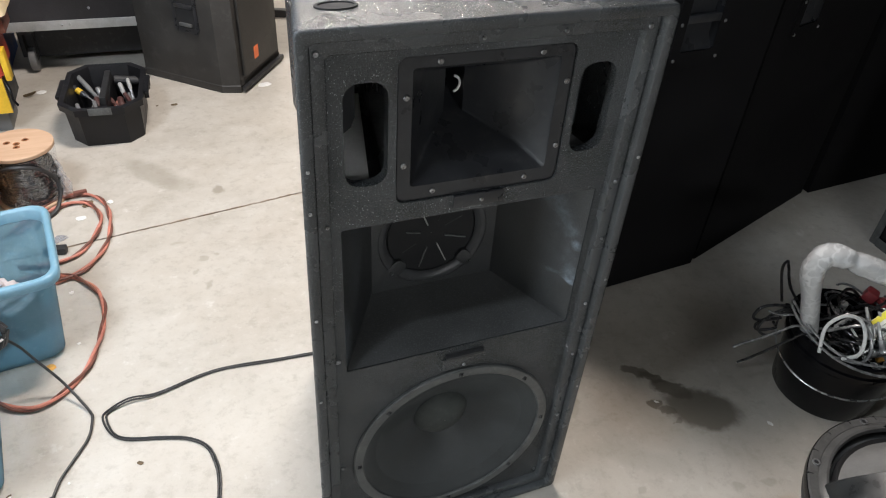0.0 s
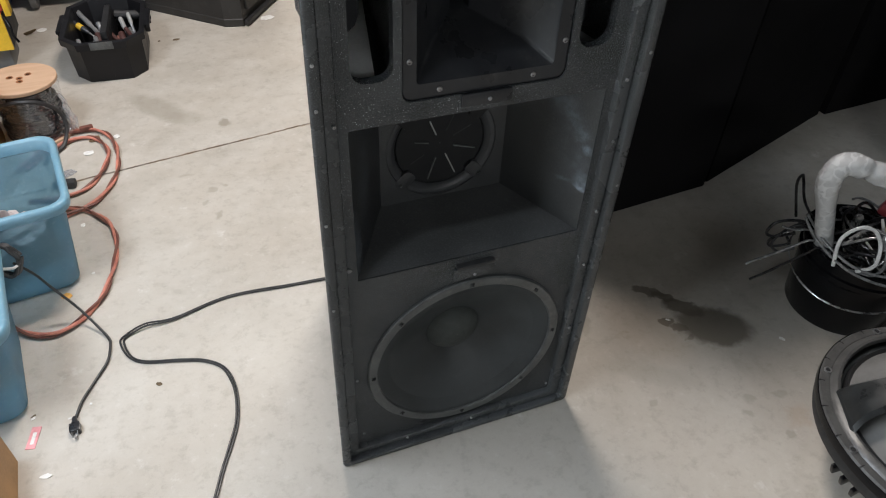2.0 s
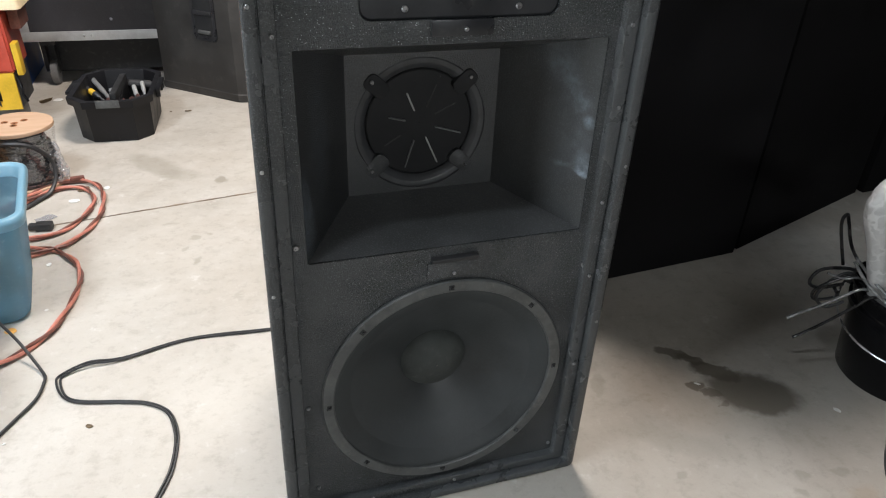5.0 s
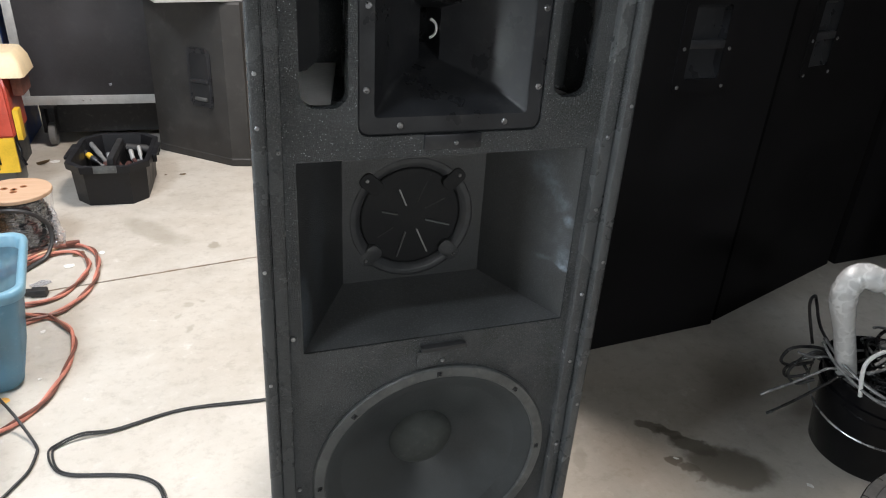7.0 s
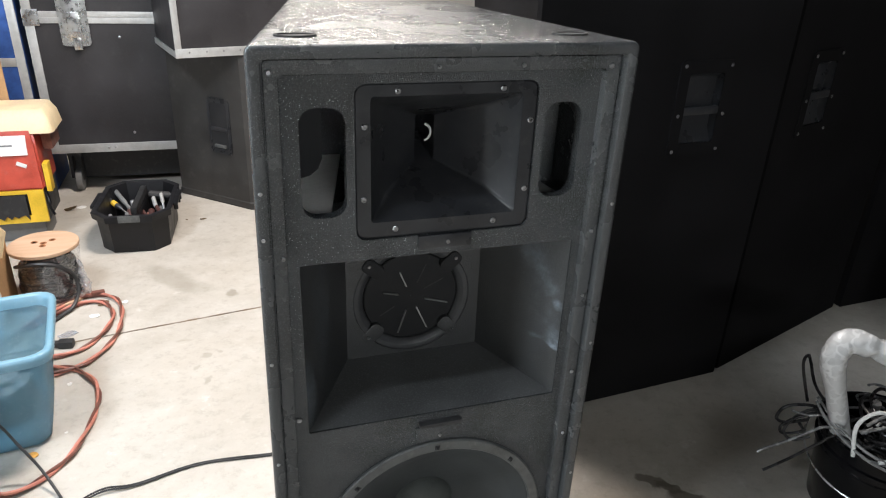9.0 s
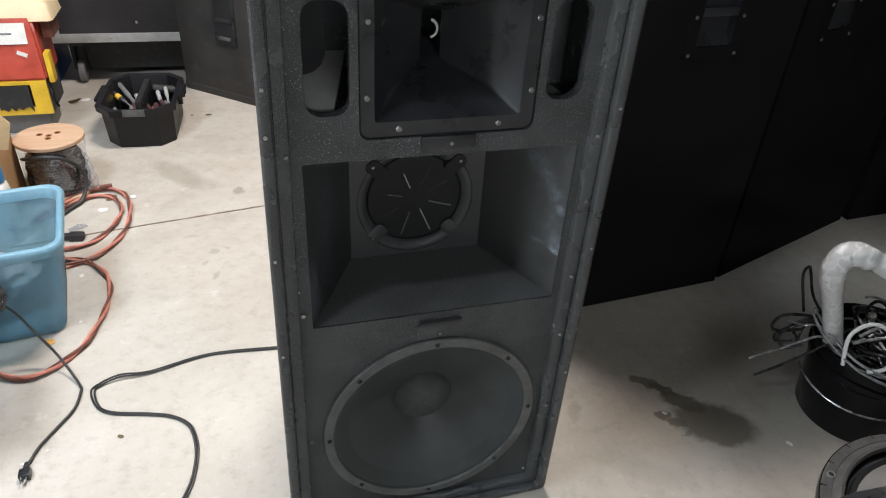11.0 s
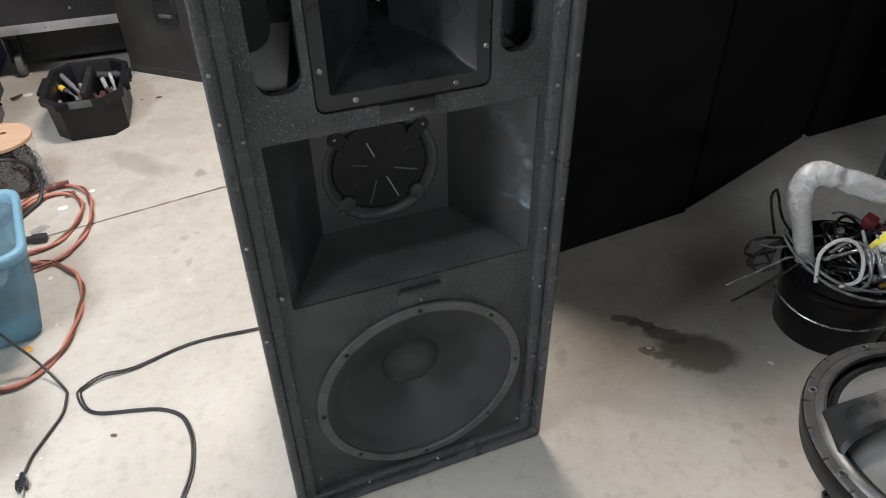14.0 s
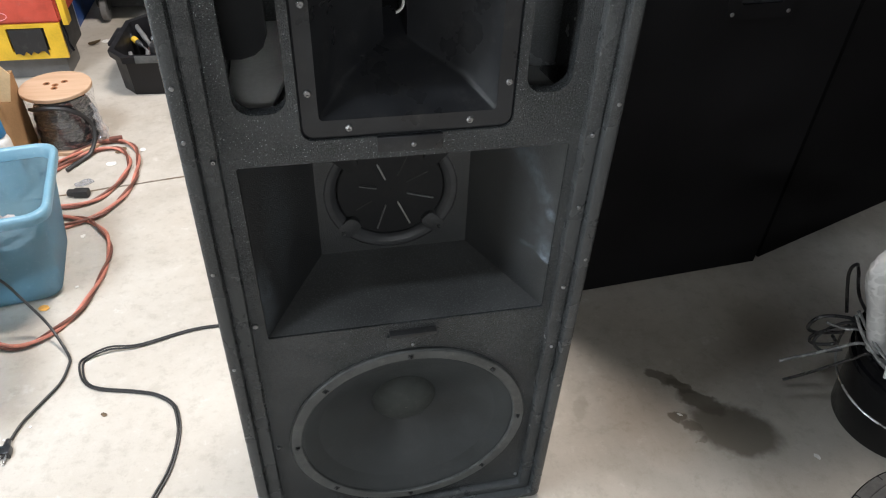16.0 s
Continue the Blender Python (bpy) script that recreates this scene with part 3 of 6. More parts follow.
def build_speaker():
    sp = thing("loudspeaker", pose(0, 0, 0), "tall black three-way loudspeaker without grille, standing on concrete", "loudspeaker")
    bm = bmesh.new()
    rim = LEDGE - 0.013
    loft(bm, [shell_ring(0.48, 0.004, 0.012, 0.092), shell_ring(0.472, 0.0, 0.014, 0.09), shell_ring(rim + 0.0045, 0.0, 0.010), shell_ring(rim + 0.0015, 0.0009, 0.010),
              shell_ring(rim + 0.0002, 0.0028, 0.009), shell_ring(rim, 0.005, 0.008), shell_ring(rim, 0.0150, 0.007), shell_ring(rim + 0.001, 0.0160, 0.0065), shell_ring(LEDGE + 0.0025, 0.0168, 0.006), shell_ring(LEDGE + 0.0025, 0.0182, 0.006),
              shell_ring(LEDGE, 0.0190, 0.005), shell_ring(LEDGE, 0.0345, 0.005), shell_ring(LEDGE + 0.001, 0.0358, 0.005), shell_ring(0.006, 0.0366, 0.005)], True, False)
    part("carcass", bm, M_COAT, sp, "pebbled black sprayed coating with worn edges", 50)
    # the baffle with its five openings
    x0, x1, z0, z1 = CX - W2 + 0.0362, CX + W2 - 0.0362, 0.0290, TOP - 0.0362
    edge = [(fit_side(x, z), z) for x, z in rounded(x0, x1, z0, z1, 0.004, 2)]
    port_l, port_r = rounded(-0.188, -0.132, 0.812, 0.953, 0.02), rounded(0.132, 0.186, 0.818, 0.950, 0.02)
    flange_hole, mid_hole = rounded(-0.121, 0.121, 0.776, 0.980, 0.014), rounded(-0.196, 0.196, 0.474, 0.748, 0.003, 2)
    woofer_hole = circle(0, WOOFER_Z, 0.186, 64)
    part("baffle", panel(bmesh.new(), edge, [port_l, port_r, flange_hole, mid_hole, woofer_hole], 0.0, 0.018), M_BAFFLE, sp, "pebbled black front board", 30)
    # ports with the boards seen inside
    for o, side in ((port_l, -1), (port_r, 1)):
        zs = [p[1] for p in o]
        c, d = min(zs), max(zs)
        far = 0.285 if side < 0 else 0.095
        plan = [(-0.2, 0.0185), (-0.1305, 0.0185), (-0.085, far), (-0.2, far)]
        plan = [(side * -x, y) for x, y in plan]
        bm = bmesh.new()
        loft(bm, [at_z(plan, c - 0.012), at_z(plan, d + 0.012)], True, True)
        for f in [f for f in bm.faces if f.calc_center_median().y < 0.02]:
            bm.faces.remove(f)
        bmesh.ops.reverse_faces(bm, faces=bm.faces)
        p = part("port", bm, M_COAT, sp, "deep slotted opening into the cabinet", 40)
        q = [(-0.198, 0.0195), (-0.151, 0.0195), (-0.0945, far - 0.002), (-0.198, far - 0.002)]
        if side > 0:
            q = [(0.1325, 0.0195), (0.178, 0.0195), (0.17, 0.08), (0.128, 0.09)]
        part("shelf", loft(bmesh.new(), [at_z(q, c - 0.011), at_z(q, c - 0.005)], True, True), M_FELT if side < 0 else M_GREYPLASTIC, p, "smooth grey board inside", 20)
        if side < 0:
            brace = [(-0.199, 0.962), (-0.199, 0.832), (-0.180, 0.832), (-0.165, 0.836), (-0.154, 0.845), (-0.148, 0.860), (-0.148, 0.962)]
            part("brace", panel(bmesh.new(), brace, [], 0.10, 0.012), M_DARK, p, "dark rounded brace inside")
    # high-frequency horn
    bm = bmesh.new()
    fr = lambda hx, za, zb, r, y: at_y(rounded(-hx, hx, za, zb, r, 4), y)  # noqa: E731
    loft(bm, [fr(0.1198, 0.7772, 0.9788, 0.013, 0.018), fr(0.1206, 0.7764, 0.9796, 0.0135, 0.0048), fr(0.1185, 0.7785, 0.9775, 0.012, 0.0034), fr(0.1005, 0.7985, 0.9635, 0.005, 0.0034),
              fr(0.0995, 0.7995, 0.9625, 0.005, 0.0064), fr(0.070, 0.8235, 0.942, 0.006, 0.046), fr(0.0145, 0.845, 0.912, 0.003, 0.112), fr(0.0135, 0.862, 0.908, 0.004, 0.21)], False, True)
    horn = part("horn", bm, M_PLASTIC, sp, "smooth black moulded horn flare", 30)
    ring = [Vector((-0.001, 0.120, 0.884)) + 0.0125 * Vector((math.cos(a), 0, math.sin(a))) for a in (radians(-75 + 15 * k) for k in range(11))]
    part("throat_ring", tube(bmesh.new(), ring, 0.0019, 6), M_WHITE, horn, "pale ring in the throat")
    for x, z in ((-0.11, 0.832), (-0.068, 0.788), (0.070, 0.788), (0.113, 0.832), (0.113, 0.927), (0.072, 0.970), (-0.066, 0.970), (-0.108, 0.927)):
        part("screw", screw(bmesh.new(), x, 0.0036, z, 0.0042), M_SCREW, sp, "steel pan-head screw")
    # small badge below the horn
    badge = part("badge_block", boxed(-0.038, 0.038, -0.003, 0.004, 0.757, 0.776, 0.0015), M_PLASTIC, sp, "blank black block")
    part("screw", screw(bmesh.new(), 0.004, -0.0028, 0.765, 0.003), M_SCREW, badge)
    # midrange horn
    bm = bmesh.new()
    q = lambda hx, za, zb, y: at_y([(hx, zb), (-hx, zb), (-hx, za), (hx, za)], y)  # noqa: E731
    mouth, throat = q(0.1955, 0.4745, 0.7475, 0.003), q(0.112, 0.4925, 0.70, 0.150)
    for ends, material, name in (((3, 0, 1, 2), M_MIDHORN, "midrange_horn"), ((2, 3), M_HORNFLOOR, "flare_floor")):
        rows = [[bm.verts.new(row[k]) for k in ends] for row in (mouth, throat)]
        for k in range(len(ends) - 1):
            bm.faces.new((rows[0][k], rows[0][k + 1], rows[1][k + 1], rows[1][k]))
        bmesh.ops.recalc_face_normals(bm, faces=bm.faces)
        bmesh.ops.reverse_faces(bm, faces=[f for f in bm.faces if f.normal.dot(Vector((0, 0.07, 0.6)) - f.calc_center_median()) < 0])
        part(name, bm, material, sp, "scuffed black wooden flare" if len(ends) > 2 else "paler lower board of the flare", 10)
        bm = bmesh.new()
    part("throat_board", panel(bmesh.new(), [(0.113, 0.701), (-0.113, 0.701), (-0.113, 0.4915), (0.113, 0.4915)], [circle(-0.003, 0.595, 0.099, 48)], 0.149, 0.015), M_MIDHORN, sp, "pebbled black board")
    mid = thing("midrange_driver", pose(-0.003, 0.145, 0.595), "", "")
    mid.parent = sp
    bm = lathe(bmesh.new(), [(0.0988, 0.010), (0.0988, 0.0052), (0.097, 0.0040), (0.0905, 0.0044), (0.0885, 0.0056), (0.0865, 0.0075), (0.0850, 0.0082), (0.0832, 0.0105), (0.0815, 0.0125), (0.0800, 0.030)], 64, axis="y", caps=False)
    part("routed_ring", bm, M_ROUTED, mid, "smooth dark grey stepped ring")
    part("basket", lathe(bmesh.new(), [(0.0812, 0.030), (0.0805, 0.016), (0.078, 0.0125), (0.068, 0.012), (0.022, 0.0135), (0.014, 0.0145), (0.001, 0.0145)], 48, axis="y", caps=False), M_DARK, mid, "flat black driver back")
    # How each rib catches light is put into its colour, pale to black.
    for turn, inner, outer, mat, tone in ((113, 0.021, 0.050, M_PALE, "pale"), (66, 0.025, 0.075, M_RUBBER, "black"), (26, 0.026, 0.072, M_RUBBER, "black"), (-17, 0.025, 0.067, M_MAGNET, "grey"),
                                    (-66, 0.0245, 0.0695, M_PALE, "pale"), (-108, 0.027, 0.0715, M_BASKET, "dark grey"), (-149, 0.033, 0.069, M_RUBBER, "black"), (166, 0.022, 0.048, M_BASKET, "dark grey")):
        bm = boxed(inner, outer, 0.0095 if mat != M_RUBBER else 0.0122, 0.0145, -0.0011, 0.0011, 0.0005)
        bmesh.ops.rotate(bm, matrix=Matrix.Rotation(radians(-turn), 3, "Y"), verts=bm.verts)
        part("rib", bm, mat, mid, f"thin {tone} radial rib")
    for a in (43, 137, 222, 316):
        bm = bmesh.new()
        lug = lambda k, y: at_y(rounded(0.070, 0.0965 + 0.0115 * k, -0.0125 * k, 0.0125 * k, 0.0090 * k, 4), y)  # noqa: E731
        low = 0.0026 if a > 180 else 0.0
        loft(bm, [lug(1.0, 0.013), lug(1.0, 0.0032 + low * 0.5), lug(0.93, 0.0014 + low), lug(0.80, 0.001 + low)], True, True)
        bmesh.ops.rotate(bm, matrix=Matrix.Rotation(radians(-a), 3, "Y"), verts=bm.verts)
        tab = part("mounting_lug", bm, M_MIDHORN if low else M_DARK, mid, "rounded black lug")
        x, z = 0.099 * math.cos(radians(a)), 0.099 * math.sin(radians(a))
        part("screw", screw(bmesh.new(), x, 0.001 + low, z, 0.0030), M_SCREW, tab, "steel screw")
    # woofer
    wf = thing("woofer", pose(0.0005, 0, WOOFER_Z), "", "")
    wf.parent = sp
    bm = bmesh.new()
    lathe(bm, [(0.1915, 0.0), (0.192, -0.004), (0.190, -0.0065), (0.1755, -0.0065), (0.1737, -0.0052), (0.1732, -0.001)], 96, axis="y", caps=False)
    frame_ring = part("frame", bm, M_BASKET, wf, "dusty grey cast rim")
    prof = [(0.1738, -0.0020), (0.1715, -0.0018), (0.1680, -0.0004), (0.1640, 0.0018), (0.1600, 0.0040), (0.1560, 0.0062), (0.1515, 0.0088)]
    part("surround", lathe(bmesh.new(), prof + [(0.146, 0.012)], 96, axis="y", caps=False), M_SURROUND, wf, "rolled black edge", 60)
    part("cone", lathe(bmesh.new(), [(0.1465, 0.0115), (0.13, 0.020), (0.10, 0.038), (0.07, 0.056), (0.05, 0.068)], 96, axis="y", caps=False), M_CONE, wf, "black paper cone", 60)
    part("dust_cap", lathe(bmesh.new(), [(0.055, 0.066), (0.0535, 0.063), (0.046, 0.055), (0.034, 0.048), (0.018, 0.044), (0.001, 0.043)], 48, axis="y", caps=False), M_DUSTCAP, wf, "dusty brown-grey dome", 60)
    for k in range(8):
        a = radians(45 * k)
        x, z = 0.1815 * math.cos(a), 0.1815 * math.sin(a)
        # Dark raised blocks stand in for the shade in the rim's notches.
        bm = boxed(-0.0042, 0.0042, -0.0074, -0.006, -0.0038, 0.0038, 0.001)
        bmesh.ops.rotate(bm, matrix=Matrix.Rotation(-a + math.pi / 2, 3, "Y"), verts=bm.verts)
        bmesh.ops.translate(bm, vec=(x, 0, z), verts=bm.verts)
        lug = part("notch_block", bm, M_BLACKSCREW, frame_ring, "dark block standing in for a notch in the rim")
        part("bolt", screw(bmesh.new(), x, -0.0073, z, 0.0026), M_BLACKSCREW, wf)
    # tab over the woofer
    part("grille_block", boxed(-0.035, 0.037, -0.004, 0.002, 0.426, 0.452, 0.0015), M_BAFFLE, sp, "black block above the woofer")
    # A raised black bar takes the place of a slot's shade.
    part("grille_slot", boxed(-0.03, 0.038, -0.010, 0.002, 0.4545, 0.461, 0.002), M_RUBBER, sp, "dark bar standing in for a slot")
    part("screw", screw(bmesh.new(), 0.004, -0.0038, 0.433, 0.0028), M_SCREW, sp)
    # fasteners round the baffle edge
    for x, z, r in ((-0.2165, 0.767, 0.003), (0.2165, 0.765, 0.003), (-0.209, 0.502, 0.0042), (-0.219, 0.998, 0.0036), (0.213, 0.998, 0.0036), (-0.02, 1.001, 0.003), (0.09, 1.001, 0.003), (-0.2105, 0.23, 0.003), (0.2165, 0.522, 0.003),
                    (0.2155, 0.23, 0.003), (0.198, 0.045, 0.003), (-0.205, 0.06, 0.003), (0.02, 0.0215, 0.0026), (-0.12, 0.0215, 0.0026), (0.2155, 0.40, 0.0026), (0.2165, 0.66, 0.0026)):
        part("staple_screw", screw(bmesh.new(), x, LEDGE - 0.0002 if abs(x - CX) > 0.21 or z > 0.99 or z < 0.028 else -0.0002, z, r), M_SCREW, sp)
    for x, z in ((-0.247, 0.80), (-0.247, 0.62), (-0.247, 0.45), (-0.247, 0.86), (0.239, 0.58), (0.239, 0.81), (0.239, 0.32)):
        part("rim_stud", screw(bmesh.new(), fit_side(x, z), rim + 0.0003, z, 0.0026, 0.0015), M_SCREW, sp)
    # raised ovals for the rigging cups; the dark colour paints the shade inside
    for x in (-0.182, 0.176):
        bm = bmesh.new()
        oval = lambda s, z: at_z([(x + s * 0.026 * math.cos(a), 0.04 + s * 0.015 * math.sin(a)) for a in (2 * math.pi * k / 28 for k in range(28))], z)  # noqa: E731
        loft(bm, [oval(1.0, TOP - 0.001), oval(0.97, TOP + 0.002), oval(0.82, TOP + 0.002), oval(0.80, TOP + 0.0005)], False, True)
        part("rigging_cup", bm, M_DARK, sp, "raised dark oval standing in for a shaded recess in the top")
    return sp


build_speaker()


# ---- cables on the floor ----
def cable(name, points, r, material, label, category="cable", group=""):
    bm = tube(bmesh.new(), curve(points, 8), r, 8)
    return tagged(part(name, bm, material, None, label), category=category, group=group)


def ground(points, z):
    return [(x, y, z) for x, y in points]


LEAD = [(-0.02, 0.485, 0.006), (-0.14, 0.506, 0.006)] + ground(((-0.255, 0.515), (-0.406, 0.524)), 0.005) + [(-0.536, 0.490, 0.007), (-0.60, 0.488, 0.010)] + ground(
    ((-0.645, 0.470), (-0.653, 0.45), (-0.637, 0.403), (-0.605, 0.377), (-0.533, 0.357), (-0.484, 0.339), (-0.448, 0.308), (-0.433, 0.266), (-0.429, 0.217), (-0.438, 0.152), (-0.46, 0.095), (-0.48, 0.049),
     (-0.52, -0.05), (-0.60, -0.2), (-0.78, -0.34), (-1.0, -0.42)), 0.005)


def build_speaker_cable():
    t = thing("speaker_cable", pose(0, 0, 0), "black twin cable snaking over the concrete", "cable")
    line = curve(LEAD, 8)
    for side in (-1, 1):
        pts = []
        for k, (p, a, b) in enumerate(frames(line)):
            ahead = (line[min(k + 1, len(line) - 1)] - line[max(k - 1, 0)]).normalized()
            across = Vector((-ahead.y, ahead.x, 0))
            pts.append(p + across * side * (0.0023 + 0.0035 * max(0, noise.noise(p * 5.0))) + Vector((0, 0, -0.0018)))
        part("strand", tube(bmesh.new(), pts, 0.0023, 7), M_CABLE, t, "black strand")


build_speaker_cable()

POWER = [(-0.824, 0.588, 0.185), (-0.798, 0.592, 0.14), (-0.775, 0.585, 0.095), (-0.735, 0.558, 0.04), (-0.70, 0.51, 0.012)] + ground(((-0.681, 0.475), (-0.678, 0.455), (-0.684, 0.407), (-0.708, 0.361), (-0.735, 0.312), (-0.747, 0.272)), 0.005)


def build_power_cord():
    t = thing("power_cord", pose(0, 0, 0), "black mains cord tied in a bundle, plug on concrete", "power cord")
    part("lead", tube(bmesh.new(), curve(POWER, 8), 0.0031, 8), M_CABLE, t)
    bm = bmesh.new()
    m = pose(-0.7475, 0.243, 0.010, 0, 0, 183) @ Matrix.Scale(0.74, 4)
    box(bm, -0.014, 0.014, -0.010, 0.018, -0.012, 0.010, 0.004)
    lathe(bm, [(0.006, -0.034), (0.008, -0.02), (0.010, -0.01)], 10, axis="y")
    bmesh.ops.transform(bm, matrix=m, verts=bm.verts)
    plug = part("plug", bm, M_PLASTIC, t, "moulded black three-pin plug")
    for x, z in ((-0.0065, 0.003), (0.0065, 0.003)):
        bm = boxed(x - 0.0008, x + 0.0008, 0.017, 0.034, z - 0.003, z + 0.003)
        bmesh.ops.transform(bm, matrix=m, verts=bm.verts)
        part("pin", bm, M_STEEL, plug, "flat steel pin")
    bm = lathe(bmesh.new(), [(0.0024, 0.017), (0.0024, 0.036)], 8, (0, 0, -0.005), "y")
    bmesh.ops.transform(bm, matrix=m, verts=bm.verts)
    part("pin", bm, M_STEEL, plug, "round steel pin")
    # the tied bundle
    rng = random.Random(8)
    for k in range(5):
        a = rng.uniform(-25, 25)
        pts = []
        for j in range(10):
            b = 2 * math.pi * j / 10
            v = Matrix.Rotation(radians(68 + a * 0.5), 3, "X") @ Vector((0.030 * math.cos(b) + rng.uniform(-0.003, 0.003), 0.048 * math.sin(b) * (1 - 0.35 * abs(math.cos(b))), 0.007 * (k - 2)))
            v = Matrix.Rotation(radians(a), 3, "Y") @ v
            pts.append(Vector((-0.830, 0.577, 0.203)) + v * 0.8)
        part("coil", loft(bmesh.new(), [[p + 0.0042 * (math.cos(2 * math.pi * i / 7) * s + math.sin(2 * math.pi * i / 7) * u) for i in range(7)] for p, s, u in frames(curve(pts, 5, True))]), M_CABLE, t)
    part("twist_tie", tube(bmesh.new(), curve([(-0.852, 0.567, 0.210), (-0.840, 0.545, 0.212), (-0.816, 0.549, 0.202), (-0.807, 0.569, 0.196)], 6), 0.003, 6), M_WHITECABLE, t, "white twist tie")


build_power_cord()


def build_orange_cord():
    t = thing("extension_cord", pose(0, 0, 0), "twisted orange and dark extension cord looped on the concrete", "extension cord")
    runs = (
        ground(((-1.0, 0.78), (-0.936, 0.66), (-0.882, 0.576), (-0.826, 0.53), (-0.777, 0.529), (-0.721, 0.575), (-0.683, 0.639), (-0.660, 0.748), (-0.655, 0.835), (-0.673, 0.907), (-0.717, 0.974), (-0.758, 1.004), (-0.82, 1.02), (-0.90, 1.01)), 0.009),
        ground(((-0.90, 0.95), (-0.83, 0.96), (-0.784, 0.976), (-0.734, 0.998), (-0.692, 1.033), (-0.651, 1.127), (-0.640, 1.209), (-0.645, 1.29), (-0.657, 1.35), (-0.682, 1.397), (-0.726, 1.423), (-0.787, 1.418), (-0.834, 1.371), (-0.88, 1.31), (-0.92, 1.25)), 0.010),
        ground(((-0.90, 1.25), (-0.837, 1.327), (-0.783, 1.372), (-0.722, 1.379), (-0.683, 1.328), (-0.668, 1.251), (-0.687, 1.169), (-0.722, 1.105), (-0.773, 1.071), (-0.83, 1.07), (-0.88, 1.08)), 0.009),
    )
    for run in runs:
        line = curve(run, 14)
        part("strand", twisted(bmesh.new(), line, 0.0044, 0.21, 0.0), M_ORANGE, t, "orange rubber strand")
        part("strand", twisted(bmesh.new(), line, 0.0039, 0.21, math.pi), M_BROWN, t, "dark brown strand")
    bm = bmesh.new()
    box(bm, -0.012, 0.042, -0.017, 0.017, -0.014, 0.014, 0.006)
    box(bm, -0.035, -0.010, -0.012, 0.012, -0.010, 0.010, 0.004)
    bmesh.ops.transform(bm, matrix=pose(-0.79, 1.13, 0.012, 0, 0, -8) @ Matrix.Scale(0.78, 4), verts=bm.verts)
    part("socket", bm, M_RUBBER, t, "black rubber socket end")
    bm = boxed(-0.02, 0.02, -0.008, 0.008, 0, 0.012, 0.003)
    bmesh.ops.transform(bm, matrix=pose(-0.73, 1.425, 0.012, 0, 0, 10), verts=bm.verts)
    part("cable_tie", bm, M_BROWN, t, "dark strap round the cord")


build_orange_cord()


# ---- blue bins ----
def bin_ring(hx, hy, r, z):
    return at_z(rounded(-hx, hx, -hy, hy, r, 5), z)


def build_bin():
    t = thing("storage_bin", pose(-0.896, 0.790, 0, 0, 0, 8.5), "translucent blue plastic storage bin holding crumpled paper, on the concrete", "storage bin", "blue storage bins")
    bm = bmesh.new()
    h = 0.268
    loft(bm, [bin_ring(0.128, 0.112, 0.03, 0.004), bin_ring(0.133, 0.118, 0.032, 0.002), bin_ring(0.141, 0.126, 0.035, 0.012), bin_ring(0.172, 0.150, 0.04, h - 0.031),
              bin_ring(0.168, 0.146, 0.039, h - 0.031), bin_ring(0.137, 0.122, 0.033, 0.016)], True, True)
    part("tub", bm, M_BLUE, t, "translucent blue tub", 50)
    bm = bmesh.new()
    loft(bm, [bin_ring(0.168, 0.146, 0.039, h - 0.030), bin_ring(0.174, 0.152, 0.04, h - 0.029), bin_ring(0.186, 0.164, 0.045, h - 0.026), bin_ring(0.189, 0.167, 0.046, h - 0.012), bin_ring(0.187, 0.165, 0.046, h - 0.003),
              bin_ring(0.183, 0.161, 0.044, h), bin_ring(0.176, 0.154, 0.042, h), bin_ring(0.171, 0.149, 0.040, h - 0.006), bin_ring(0.168, 0.146, 0.039, h - 0.030)])
    part("rim", bm, M_BLUERIM, t, "thick rolled pale blue rim", 50)
    rng = random.Random(3)
    bm = bmesh.new()
    for k in range(11):
        made = bmesh.ops.create_icosphere(bm, subdivisions=3, radius=0.055)["verts"]
        c = Vector((rng.uniform(-0.085, 0.085), rng.uniform(-0.075, 0.075), rng.uniform(0.075, 0.13)))
        for v in made:
            d = v.co.normalized()
            v.co = v.co * (0.75 + 0.55 * noise.noise(d * 1.6 + Vector((k * 7, 0, 0))) + 0.25 * noise.noise(d * 4 + Vector((0, k * 5, 0))))
            v.co = Vector((v.co.x * 1.0, v.co.y * 0.9, v.co.z * 0.8)) + c
    part("crumpled_paper", bm, M_CLOTH, t, "greyish crumpled packing paper", 45)
    bm = bmesh.new()
    for k in range(6):
        box(bm, -0.045, 0.045, -0.03, 0.03, 0, 0.05, 0.006, pose(rng.uniform(-0.07, 0.07), rng.uniform(-0.06, 0.06), 0.018 + 0.004 * k, rng.uniform(-8, 8), rng.uniform(-8, 8), rng.uniform(0, 180)))
    part("dark_box", bm, M_RUBBER, t, "dark parts at the bottom")
    part("blue_lid_scrap", boxed(-0.155, -0.05, 0.03, 0.105, 0.13, 0.17, 0.008), M_BLUE, t)
    return t


bin_a = build_bin()
bin_b = copy_thing(bin_a, pose(-0.992, 0.412, 0, 0, 0, 8.5))
tagged(bin_b, "translucent blue plastic storage bin in front of a like one")


